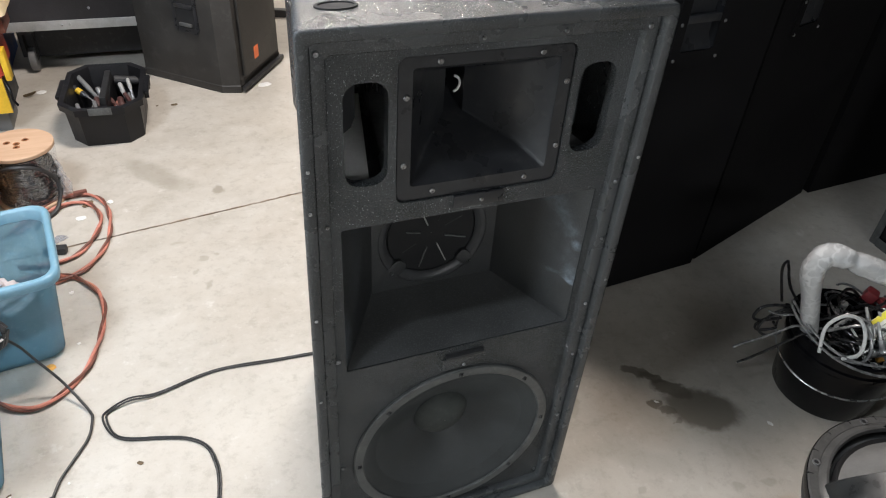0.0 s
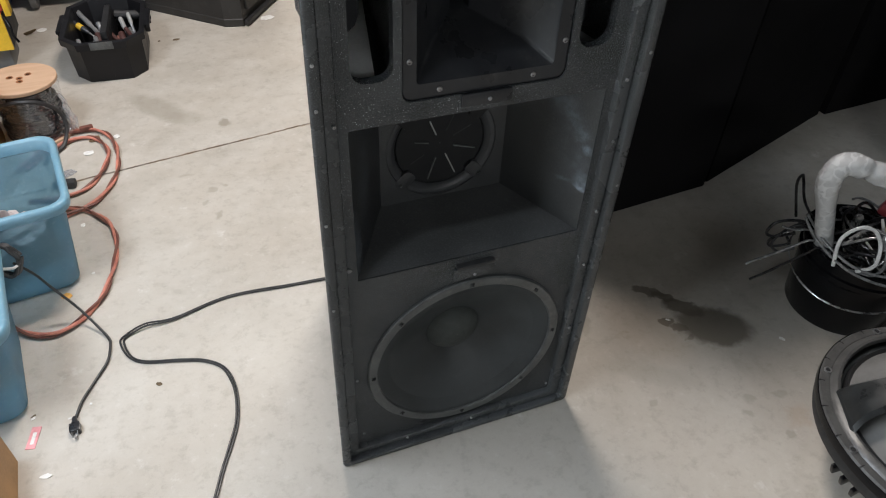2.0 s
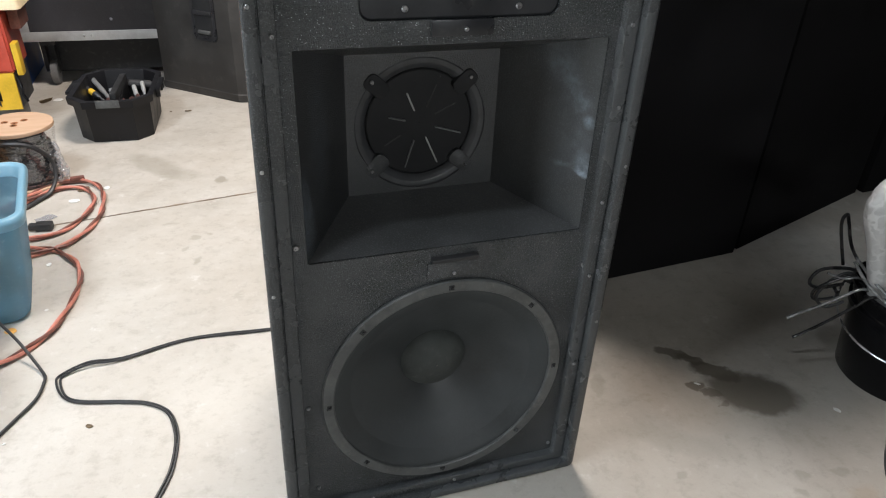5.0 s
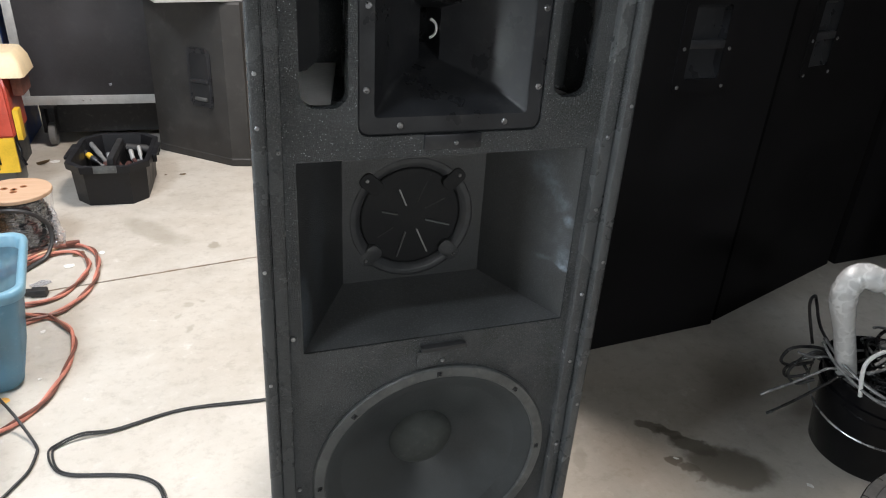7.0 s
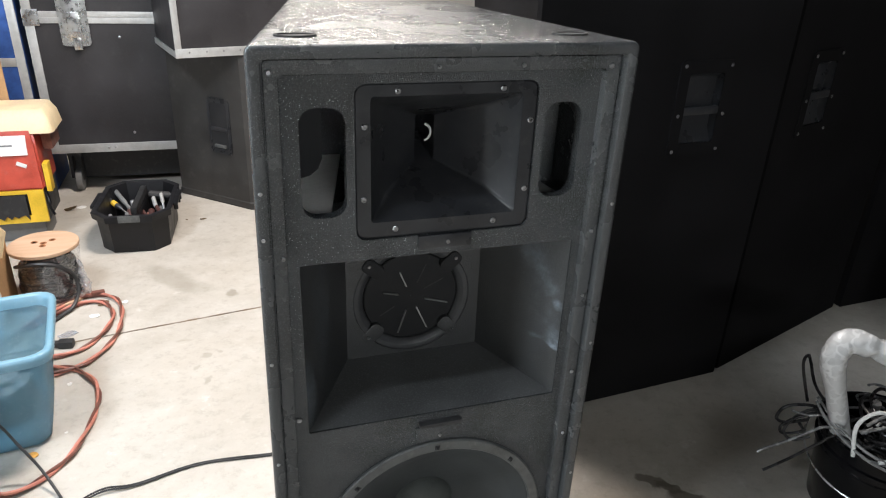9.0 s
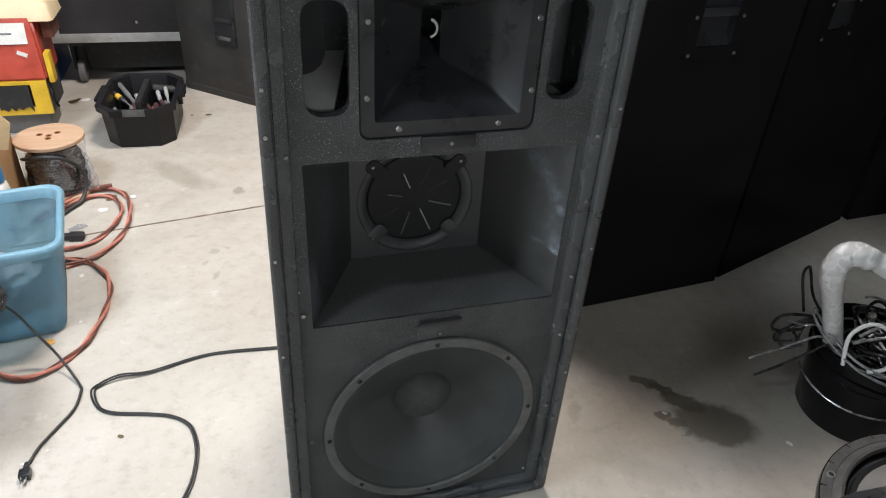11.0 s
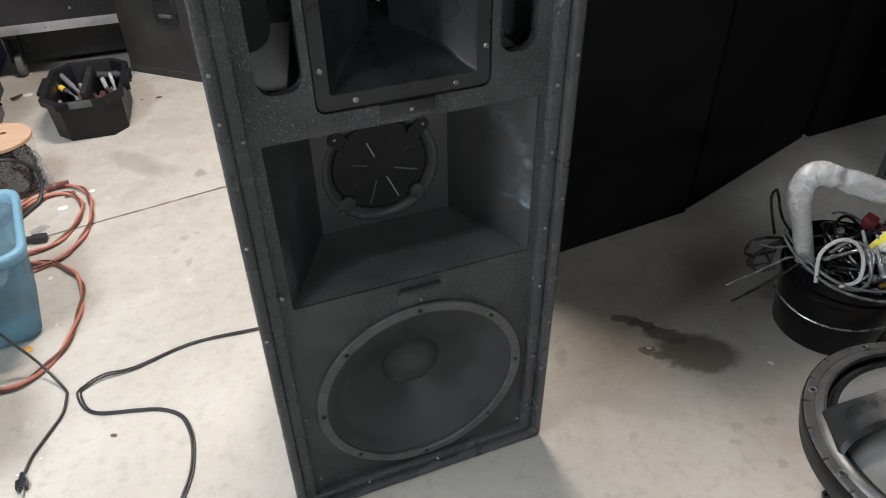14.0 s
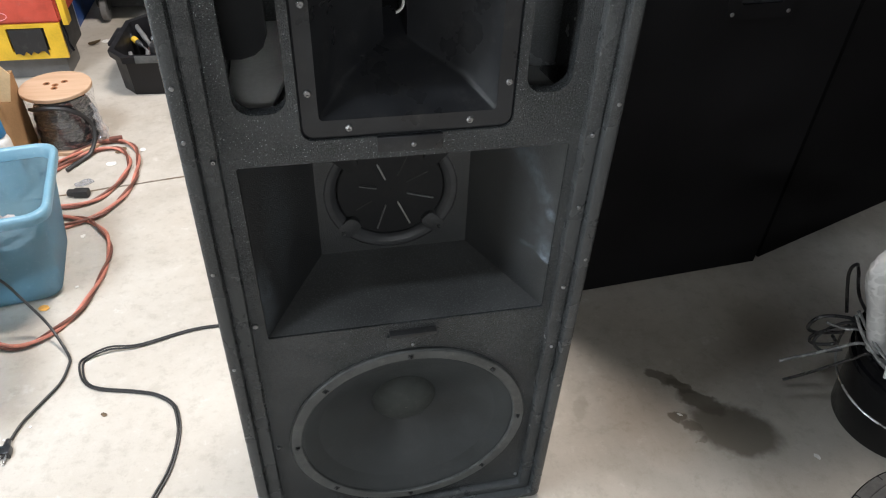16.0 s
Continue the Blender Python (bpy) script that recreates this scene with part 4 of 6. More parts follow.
def build_carton():
    t = thing("cardboard_box", pose(-0.975, 0.085, 0, 0, 0, 4), "brown cardboard box with open flaps beside the blue bins", "cardboard box")
    bm = boxed(-0.13, 0.13, -0.11, 0.11, 0, 0.004)
    for d in ((-0.13, 0.13, -0.11, -0.106, 0.004, 0.15), (-0.13, 0.13, 0.106, 0.11, 0.004, 0.15), (-0.13, -0.126, -0.106, 0.106, 0.004, 0.15), (0.126, 0.13, -0.106, 0.106, 0.004, 0.15)):
        box(bm, *d)
    part("body", bm, M_CARD, t)
    bm = boxed(0.0, 0.09, -0.105, 0.105, 0, 0.004)
    bmesh.ops.transform(bm, matrix=pose(-0.13, 0, 0.15, 0, -140, 0), verts=bm.verts)
    part("flap", bm, M_CARDLIGHT, t)


build_carton()


# ---- spool ----
def build_spool():
    t = thing("cable_spool", pose(-0.868, 1.468, 0), "plywood spool wound with black cable in stretch film, on the concrete", "cable spool")
    h = 0.192
    hole_r = 0.009
    for z, nm in ((0.0, "lower_flange"), (h - 0.012, "upper_flange")):
        bm = bmesh.new()
        lathe(bm, [(0.102, z), (0.103, z + 0.002), (0.103, z + 0.0105), (0.1015, z + 0.012)], 48)
        part(nm, bm, M_PLY, t, "round birch plywood flange", 30)
    upper = [o for o in t.children if o.name.startswith("upper")][0]
    for x, y in ((0.0, 0.0), (-0.028, 0.012), (0.022, 0.022), (0.002, -0.022)):
        # Brown discs laid on the flange in place of drilled holes.
        bm = lathe(bmesh.new(), [(hole_r * 1.15, h + 0.0004), (hole_r * 1.05, h + 0.0012), (hole_r * 0.8, h + 0.0006), (hole_r * 0.6, h + 0.0004)], 14, (x, y, 0))
        part("arbor_hole", bm, M_HOLE, upper, "brown disc in place of a drilled hole")
    part("core", lathe(bmesh.new(), [(0.056, 0.012), (0.056, h - 0.012)], 24), M_RUBBER, t, "dark core")
    rng = random.Random(2)
    for row in range(13):
        z, r = 0.021 + 0.0098 * row, 0.0850 - 0.0006 * max(0, row - 7) ** 2 + rng.uniform(-0.0025, 0.0025)
        lift, lead = rng.uniform(0.001, 0.007), rng.uniform(0, 6.28)
        pts = [(r * math.cos(a), r * math.sin(a), max(0.019, z + lift * math.sin(a + lead) + rng.uniform(-0.0008, 0.0008))) for a in (2 * math.pi * k / 14 for k in range(14))]
        rings = [[p + 0.0058 * (math.cos(2 * math.pi * i / 8) * u + math.sin(2 * math.pi * i / 8) * v) for i in range(8)] for p, u, v in frames(curve(pts, 3, True))]
        part("winding", loft(bmesh.new(), rings + rings[:1]), M_GLOSSCABLE, t, "black cable turn")
    bm = bmesh.new()
    rings = []
    for k in range(26):
        z = 0.015 + 0.0064 * k
        ring = []
        for j in range(72):
            a = 2 * math.pi * j / 72
            spot = Vector((math.cos(a) * 2.0, math.sin(a) * 2.0, z * 14))
            r = 0.0960 + 0.003 * (k / 25) ** 3 + 0.004 * (abs(noise.noise(spot)) - 0.2) + 0.0012 * noise.noise(spot * 2.0)
            ring.append((r * math.cos(a), r * math.sin(a), z))
        rings.append(ring)
    part("stretch_film", loft(bm, rings), M_FILM, t, "clear shiny stretch film", 60)
    bm = bmesh.new()
    rings = []
    for k in range(19):
        z, wide = 0.012 + 0.0072 * k, 0.020 - 0.014 * k / 18
        ring = []
        for j in range(24):
            a = 2 * math.pi * j / 24
            spot = Vector((math.cos(a) * 1.1, math.sin(a) * 1.1, z * 40))
            r = wide * (1 + 0.9 * noise.noise(spot) + 0.7 * (abs(noise.noise(spot * 2.3)) - 0.2))
            ring.append((0.104 - 0.08 * (z - 0.06) * k / 18 + 0.7 * r * math.cos(a) + 0.006 * noise.noise(Vector((z * 45, 3, 1))), -0.035 + r * math.sin(a) + 0.008 * noise.noise(Vector((z * 45, 8, 5))), z))
        rings.append(ring)
    part("film_tail", loft(bm, rings, True, True), M_TAIL, t, "crumpled loose film", 25)
    loose = [(-0.085, -0.03, 0.13), (-0.05, -0.085, 0.155), (0.0, -0.102, 0.165), (0.05, -0.095, 0.15), (0.083, -0.065, 0.10), (0.090, -0.075, 0.05), (0.075, -0.115, 0.015), (0.05, -0.15, 0.008), (0.02, -0.2, 0.007)]
    part("loose_end", tube(bmesh.new(), curve(loose, 8), 0.0062, 8), M_CABLE, t, "loose black cable end")


build_spool()


# ---- tool tote ----
def build_tote():
    t = thing("tool_tote", pose(-0.633, 1.94, 0, 0, 0, -4) @ Matrix.Diagonal((0.88, 1, 1, 1)), "open black plastic tool tote full of hand tools, on the concrete", "tool tote")

    def ring(hx, hy, c, z):
        return [(hx, hy - c, z), (hx - c, hy, z), (-hx + c, hy, z), (-hx, hy - c, z), (-hx, -hy + c, z), (-hx + c, -hy, z), (hx - c, -hy, z), (hx, -hy + c, z)]

    h = 0.155
    bm = bmesh.new()
    loft(bm, [ring(0.134, 0.172, 0.052, 0.0), ring(0.137, 0.175, 0.054, 0.004), ring(0.143, 0.190, 0.058, h - 0.028), ring(0.144, 0.191, 0.058, h - 0.026), ring(0.158, 0.205, 0.066, h - 0.024), ring(0.160, 0.207, 0.066, h), ring(0.154, 0.201, 0.064, h + 0.002),
              ring(0.139, 0.185, 0.058, h), ring(0.137, 0.183, 0.057, h - 0.006), ring(0.122, 0.162, 0.05, 0.008)], True, True)
    part("tub", bm, M_TUB, t, "black octagonal tub", 25)
    for s in (-1, 1):
        bm = bmesh.new()
        y0, y1 = -0.075, 0.075
        box(bm, s * 0.158, s * 0.178, y0, y1, h - 0.012, h, 0.003) if s > 0 else box(bm, -0.178, -0.158, y0, y1, h - 0.012, h, 0.003)
        for y in (-0.055, 0.02, 0.055):
            a, b = sorted((s * 0.158, s * 0.176))
            box(bm, a, b, y - 0.006, y + 0.006, h - 0.035, h - 0.012, 0.002)
        part("grip", bm, M_TUB, t, "ribbed side grip")
    part("divider", boxed(-0.014, 0.014, -0.178, 0.178, 0.008, h - 0.035, 0.004), M_TUB, t)
    part("carrying_handle", boxed(-0.013, 0.013, -0.10, 0.155, h - 0.035, h - 0.004, 0.006), M_RUBBER, t, "worn black handle")
    bm = boxed(-0.042, 0.044, -0.2075, -0.2045, h - 0.022, h + 0.0045, 0.001)
    part("label_tape", bm, M_BASKET, t, "grey tape on the rim")
    return t


tote = build_tote()


def tool(name, label, category, m, blade, blade_r, grip, grip_r, grip_mat, blade_mat=M_STEEL, band=None):
    """A handle with a shaft; local x runs from the grip's end to the tip."""
    t = thing(name, m, label, category, "tools in the tote")
    part("handle", lathe(bmesh.new(), [(grip_r * 0.6, 0), (grip_r, 0.006), (grip_r * 0.92, grip * 0.4), (grip_r, grip * 0.7), (grip_r * 0.6, grip * 0.95), (grip_r * 0.5, grip)], 10, axis="x"), grip_mat, t)
    part("shaft", lathe(bmesh.new(), [(blade_r, grip - 0.004), (blade_r, grip + blade * 0.85), (blade_r * 0.5, grip + blade)], 8, axis="x"), blade_mat, t)
    if band:
        part("band", lathe(bmesh.new(), [(grip_r * 1.02, grip * 0.3), (grip_r * 1.05, grip * 0.33), (grip_r * 1.05, grip * 0.55), (grip_r * 1.02, grip * 0.58)], 10, axis="x"), band, t, "coloured grip band")
    return t


def plier(name, label, m, mat):
    t = thing(name, m, label, "pliers", "tools in the tote")
    for s in (-1, 1):
        pts = [(0, s * 0.030, 0), (0.05, s * 0.026, 0), (0.09, s * 0.012, 0), (0.11, s * 0.004, 0)]
        part("grip", tube(bmesh.new(), curve(pts, 5), 0.008, 8), mat, t, "sleeved grip")
    bm = boxed(0.105, 0.16, -0.012, 0.012, -0.006, 0.006, 0.003)
    part("jaw", bm, M_STEEL, t, "steel jaw")
    return t


for args in (
    ("screwdriver", "yellow and black screwdriver in the black tote", "screwdriver", pose(-0.752, 2.035, 0.155, 0, 24, -42), 0.10, 0.003, 0.075, 0.011, M_PLASTIC, M_STEEL, M_YELLOW),
    ("screwdriver", "black screwdriver with a yellow end in the tote", "screwdriver", pose(-0.757, 1.83, 0.125, 0, 14, 25), 0.09, 0.003, 0.07, 0.010, M_PLASTIC, M_STEEL, M_YELLOW),
    ("hammer_handle", "long grey tool handle lying across the tote", "hand tool", pose(-0.735, 2.10, 0.17, 0, 24, -58), 0.16, 0.008, 0.11, 0.010, M_GREYPLASTIC, M_GREYPLASTIC),
    ("wrench", "steel wrench lying in the black tote", "wrench", pose(-0.69, 1.86, 0.13, 0, 12, -20), 0.06, 0.005, 0.07, 0.012, M_GREYPLASTIC),
    ("chisel", "steel chisel standing in the black tote", "chisel", pose(-0.665, 2.02, 0.15, 0, 55, -70), 0.09, 0.006, 0.05, 0.010, M_STEEL),
    ("file", "dark file lying low in the tote", "file", pose(-0.76, 1.87, 0.11, 0, 8, -30), 0.10, 0.006, 0.09, 0.010, M_RUBBER),
    ("socket_wrench", "chrome socket wrench leaning in the tote", "wrench", pose(-0.555, 2.04, 0.165, 0, 48, -80), 0.08, 0.005, 0.05, 0.008, M_PALE),
    ("knife", "white-handled knife leaning in the tote", "knife", pose(-0.585, 2.03, 0.155, 0, 50, -75), 0.06, 0.004, 0.05, 0.009, M_PALE),
    ("screwdriver", "dull red-handled screwdriver in the black tote", "screwdriver", pose(-0.59, 1.95, 0.13, 0, 20, -82), 0.07, 0.003, 0.08, 0.012, M_DULLRED),
    ("punch", "bright steel punch in the black tote", "punch", pose(-0.605, 1.90, 0.12, 0, 30, -60), 0.06, 0.005, 0.04, 0.007, M_STEEL),
    ("torch", "black torch lying in the tote", "torch", pose(-0.61, 2.09, 0.145, 0, 5, -8), 0.02, 0.014, 0.11, 0.018, M_RUBBER),
):
    args = (*args[:3], Matrix.Translation((0, 0, -0.034)) @ args[3], *args[4:])
    tool(*args)
rng = random.Random(77)
for k in range(9):
    x, y = rng.choice((-0.70, -0.575)) + rng.uniform(-0.035, 0.03), rng.uniform(1.86, 2.03)
    kind = rng.choice((("screwdriver", "dark screwdriver lying in the black tote"), ("wrench", "dull steel wrench lying in the black tote"), ("punch", "small steel punch lying in the black tote")))
    grip = rng.choice((M_RUBBER, M_GREYPLASTIC, M_DULLRED, M_STEEL))
    tool(kind[0], kind[1], kind[0], pose(x, y, rng.uniform(0.075, 0.10), 0, rng.uniform(5, 30), rng.uniform(-110, -60)), rng.uniform(0.04, 0.07), rng.uniform(0.003, 0.006), rng.uniform(0.05, 0.07), rng.uniform(0.007, 0.011), grip)
plier("pliers", "dull red-gripped pliers in the black tote", pose(-0.60, 1.97, 0.095, 0, 18, -65), M_DULLRED)
plier("pliers", "brown-gripped pliers in the black tote", pose(-0.57, 1.93, 0.085, 0, 16, -110), M_BROWN)
plier("pliers", "grey-gripped pliers in the black tote", pose(-0.71, 1.94, 0.09, 0, 18, -80), M_GREYPLASTIC)


# ---- red and yellow boxes ----
def build_red_stack():
    y = thing("yellow_tool_case", pose(-1.13, 2.03, 0), "yellow plastic tool case with dark slots, on a grey foot", "tool case")
    part("foot", boxed(-0.16, 0.155, -0.06, 0.10, 0, 0.085, 0.004), M_GREYPLASTIC, y, "grey plinth")
    holes = [[(-0.135, 0.110), (-0.045, 0.110), (-0.045, 0.192), (-0.135, 0.192)], [(0.0, 0.115), (0.125, 0.115), (0.125, 0.20), (0.0, 0.20)]]
    part("front", panel(bmesh.new(), [(-0.19, 0.086), (0.18, 0.086), (0.18, 0.214), (-0.19, 0.214)], holes, -0.10, 0.012), M_YELLOW, y, "yellow frame with two openings")
    part("body", boxed(-0.19, 0.18, -0.087, 0.12, 0.086, 0.212, 0.004), M_RUBBER, y, "dark body behind the frame")
    for x0, x1 in ((-0.125, -0.052), (0.008, 0.118)):
        rng = random.Random(int(900 * x1) + 200)
        bm = bmesh.new()
        edge = [(x0, 0.198), *[(x0 + (x1 - x0) * k / 9, 0.112 + rng.uniform(-0.014, 0.012)) for k in range(10)], (x1, 0.198)]
        panel(bm, edge, [], -0.106, 0.004)
        part("hanging_flap", bm, M_RUBBER, y, "ragged dark hanging flap")
    part("side_wing", boxed(0.193, 0.212, -0.10, -0.05, 0.205, 0.315, 0.004), M_YELLOW, y, "yellow side wing")
    part("strap", tube(bmesh.new(), curve([(0.186, -0.09, 0.205), (0.197, -0.106, 0.17), (0.196, -0.106, 0.14), (0.206, -0.110, 0.115)], 6), 0.0045, 7), M_PAIL, y, "dark hanging strap")
    r = thing("red_case", pose(-1.13, 2.03, 0.215), "red metal case with a paper label, on the yellow case", "case")
    bm = bmesh.new()
    loft(bm, [[(0.19, -0.10, 0), (0.19, 0.12, 0), (-0.25, 0.12, 0), (-0.25, -0.10, 0)], [(0.185, -0.09, 0.17), (0.185, 0.12, 0.17), (-0.25, 0.12, 0.17), (-0.25, -0.09, 0.17)],
              [(0.17, -0.055, 0.238), (0.17, 0.12, 0.238), (-0.25, 0.12, 0.238), (-0.25, -0.055, 0.238)]], True, True)
    bmesh.ops.bevel(bm, geom=list(bm.edges), offset=0.008, segments=2, affect="EDGES")
    part("body", bm, M_RED, r, "scratched red paint")
    bm = boxed(-0.22, 0.155, -0.0015, 0.0015, -0.036, 0.036)
    bmesh.ops.transform(bm, matrix=pose(0, -0.088, 0.168, -12, 0, 0), verts=bm.verts)
    label = part("paper_label", bm, M_WHITE, r, "white paper label")
    for k in range(2):
        bm = boxed(-0.14 + 0.2 * k, -0.09 + 0.2 * k, -0.0025, -0.001, -0.003, 0.003)
        bmesh.ops.transform(bm, matrix=pose(0, -0.088, 0.168, -12, 0, 0), verts=bm.verts)
        part("print_bar", bm, M_INK, label)
    bm = boxed(-0.017, 0.017, -0.001, 0.001, -0.007, 0.007)
    bmesh.ops.transform(bm, matrix=pose(0.128, -0.0975, 0.098, 0, 25, 0), verts=bm.verts)
    part("tape_scrap", bm, M_WHITE, r, "pale scrap of tape")
    ring = curve([(-0.03 + 0.05 * math.cos(a), -0.0995, 0.03 + 0.017 * math.sin(a)) for a in (2 * math.pi * k / 16 for k in range(16))], 2, True)
    part("oval_outline", loft(bmesh.new(), [[p + 0.0016 * (math.cos(2 * math.pi * i / 5) * a + math.sin(2 * math.pi * i / 5) * b) for i in range(5)] for p, a, b in frames(ring + ring[:1])]), M_PINK, r, "plain oval outline")
    part("hinge_side", boxed(0.19, 0.225, -0.02, 0.12, 0.13, 0.24, 0.006), M_BROWN, r, "brown side flap")
    c = thing("cream_tray", pose(-1.13, 2.03, 0.447), "cream plastic tray lying on the red case", "tray")
    bm = bmesh.new()
    o = lambda a, b, z: at_z(rounded(-0.26, a, b, 0.14, 0.02, 4), z)  # noqa: E731
    loft(bm, [o(0.235, -0.06, -0.03), o(0.245, -0.07, -0.028), o(0.235, -0.055, 0.02), o(0.215, -0.03, 0.05), o(0.21, -0.025, 0.052)], True, True)
    part("shell", bm, M_CREAM, c)


build_red_stack()


def build_left_boxes():
    t = thing("open_carton", pose(-1.10, 1.34, 0), "pale cardboard carton with a raised flap beside the spool", "cardboard box")
    bm = boxed(-0.13, 0.13, -0.12, 0.12, 0, 0.004)
    for d in ((-0.13, 0.13, -0.12, -0.116, 0.004, 0.25), (-0.13, 0.13, 0.116, 0.12, 0.004, 0.25), (-0.13, -0.126, -0.116, 0.116, 0.004, 0.25), (0.126, 0.13, -0.116, 0.116, 0.004, 0.25)):
        box(bm, *d)
    part("body", bm, M_CARD, t)
    bm = bmesh.new()
    rows = [[bm.verts.new((x, y, z)) for x, z in ((0.09, 0.235), (0.165, 0.23), (0.19, 0.31), (0.10, 0.44), (0.06, 0.40))] for y in (-0.05, -0.046)]
    bm.faces.new(rows[0]), bm.faces.new(rows[1][::-1])
    for k in range(5):
        bm.faces.new((rows[0][k], rows[0][(k + 1) % 5], rows[1][(k + 1) % 5], rows[1][k]))
    bmesh.ops.recalc_face_normals(bm, faces=bm.faces)
    part("flap", bm, M_CARDLIGHT, t, "pale raised flap")
    c = thing("spray_can", pose(-0.958, 1.17, 0), "white can with a bright blue cap standing by the bins", "spray can")
    part("can", lathe(bmesh.new(), [(0.033, 0), (0.034, 0.003), (0.034, 0.17), (0.031, 0.182), (0.024, 0.19)], 24), M_WHITE, c)
    part("cap", lathe(bmesh.new(), [(0.027, 0.19), (0.029, 0.193), (0.0285, 0.236), (0.024, 0.242)], 24), M_BLUECAP, c, "blue plastic cap")
    s = thing("cardboard_sheet", pose(-1.12, 2.185, 0), "brown cardboard sheet standing behind the red case", "cardboard sheet")
    part("sheet", boxed(-0.13, 0.06, 0, 0.006, 0, 0.9, 0.001), M_CARD, s)


build_left_boxes()


# ---- flight cases and the speaker at the back ----
def build_flight_case():
    t = thing("flight_case", pose(-1.012, 2.45, 0, 0, 0, -1.5), "large black flight case with aluminium edges and latch, on casters", "flight case")
    w, d, z0, z1 = 0.98, 0.6, 0.205, 1.25
    part("body", boxed(0.004, w, 0.004, d, z0 + 0.003, 0.768), M_LAMINATE, t, "black laminate body")
    part("lid", boxed(0.004, w, 0.004, d, 0.7705, z1), M_LAMINATE, t, "black laminate lid")
    for name, dims in (("edge_trim", (-0.002, w + 0.002, -0.001, 0.02, z0 - 0.008, z0 + 0.030)), ("edge_trim", (-0.002, 0.032, -0.0014, 0.02, z0 + 0.0305, 0.744)), ("edge_trim", (-0.002, w + 0.002, -0.001, 0.02, 0.745, 0.7685)),
                       ("edge_trim", (-0.002, w + 0.002, -0.0012, 0.02, 0.7695, 0.792)), ("edge_trim", (-0.002, 0.032, -0.0014, 0.02, 0.7925, z1))):
        part(name, boxed(*dims, 0.0008), M_ALU, t, "worn aluminium edge strip")
    part("corner_plate", boxed(-0.006, 0.055, -0.004, 0.03, 0.735, 0.80, 0.003), M_ZINC, t, "zinc corner plate")
    latch = part("latch", panel(bmesh.new(), rounded(0.125, 0.235, 0.655, 0.90, 0.015, 3), [rounded(0.142, 0.218, 0.672, 0.88, 0.01, 3)], -0.006, 0.008), M_ZINC, t, "zinc butterfly latch dish")
    part("latch_plate", boxed(0.14, 0.22, -0.0035, 0.0015, 0.67, 0.885, 0.001), M_ZINC, latch)
    part("latch_wing", boxed(0.155, 0.208, -0.016, -0.003, 0.69, 0.79, 0.004), M_ZINC, latch, "folded zinc wing")
    part("latch_hook", boxed(0.168, 0.20, -0.014, -0.003, 0.64, 0.692, 0.004), M_ZINC, latch)
    for x, z in ((0.345, 0.69), (0.345, 0.28), (0.03, 0.5)):
        part("rivet", lathe(bmesh.new(), [(0.006, 0.004), (0.0055, 0.001), (0.002, -0.001)], 10, (x, 0, z), "y"), M_SCREW, t)
    for k in range(2):
        x = 0.23 + 0.03 * k
        part("rivet", lathe(bmesh.new(), [(0.005, -0.001), (0.0045, -0.003), (0.002, -0.0045)], 10, (x, 0, z0 + 0.012), "y"), M_ZINC, t)
    # A made-up black board gives the shade below the case.
    part("shade_board", boxed(0.02, w - 0.02, 0.16, d - 0.03, 0.03, z0 - 0.001), M_RUBBER, t, "black board added to darken the space under the case")
    for x, y in ((0.075, 0.08), (w - 0.1, 0.08), (0.10, d - 0.1), (w - 0.1, d - 0.1)):
        c = thing("caster", pose(x, y, 0), "", "")
        c.parent = t
        part("wheel", lathe(bmesh.new(), [(0.045, -0.014), (0.05, -0.01), (0.05, 0.01), (0.045, 0.014)], 20, (0, 0, 0.05), "x"), M_GREYPLASTIC, c)
        bm = bmesh.new()
        for s in (-0.02, 0.017):
            box(bm, s, s + 0.003, -0.02, 0.03, 0.05, 0.17, 0.001)
        box(bm, -0.03, 0.03, -0.035, 0.04, 0.17, z0 - 0.006, 0.002)
        part("fork", bm, M_RUBBER, c, "dark caster fork")


build_flight_case()


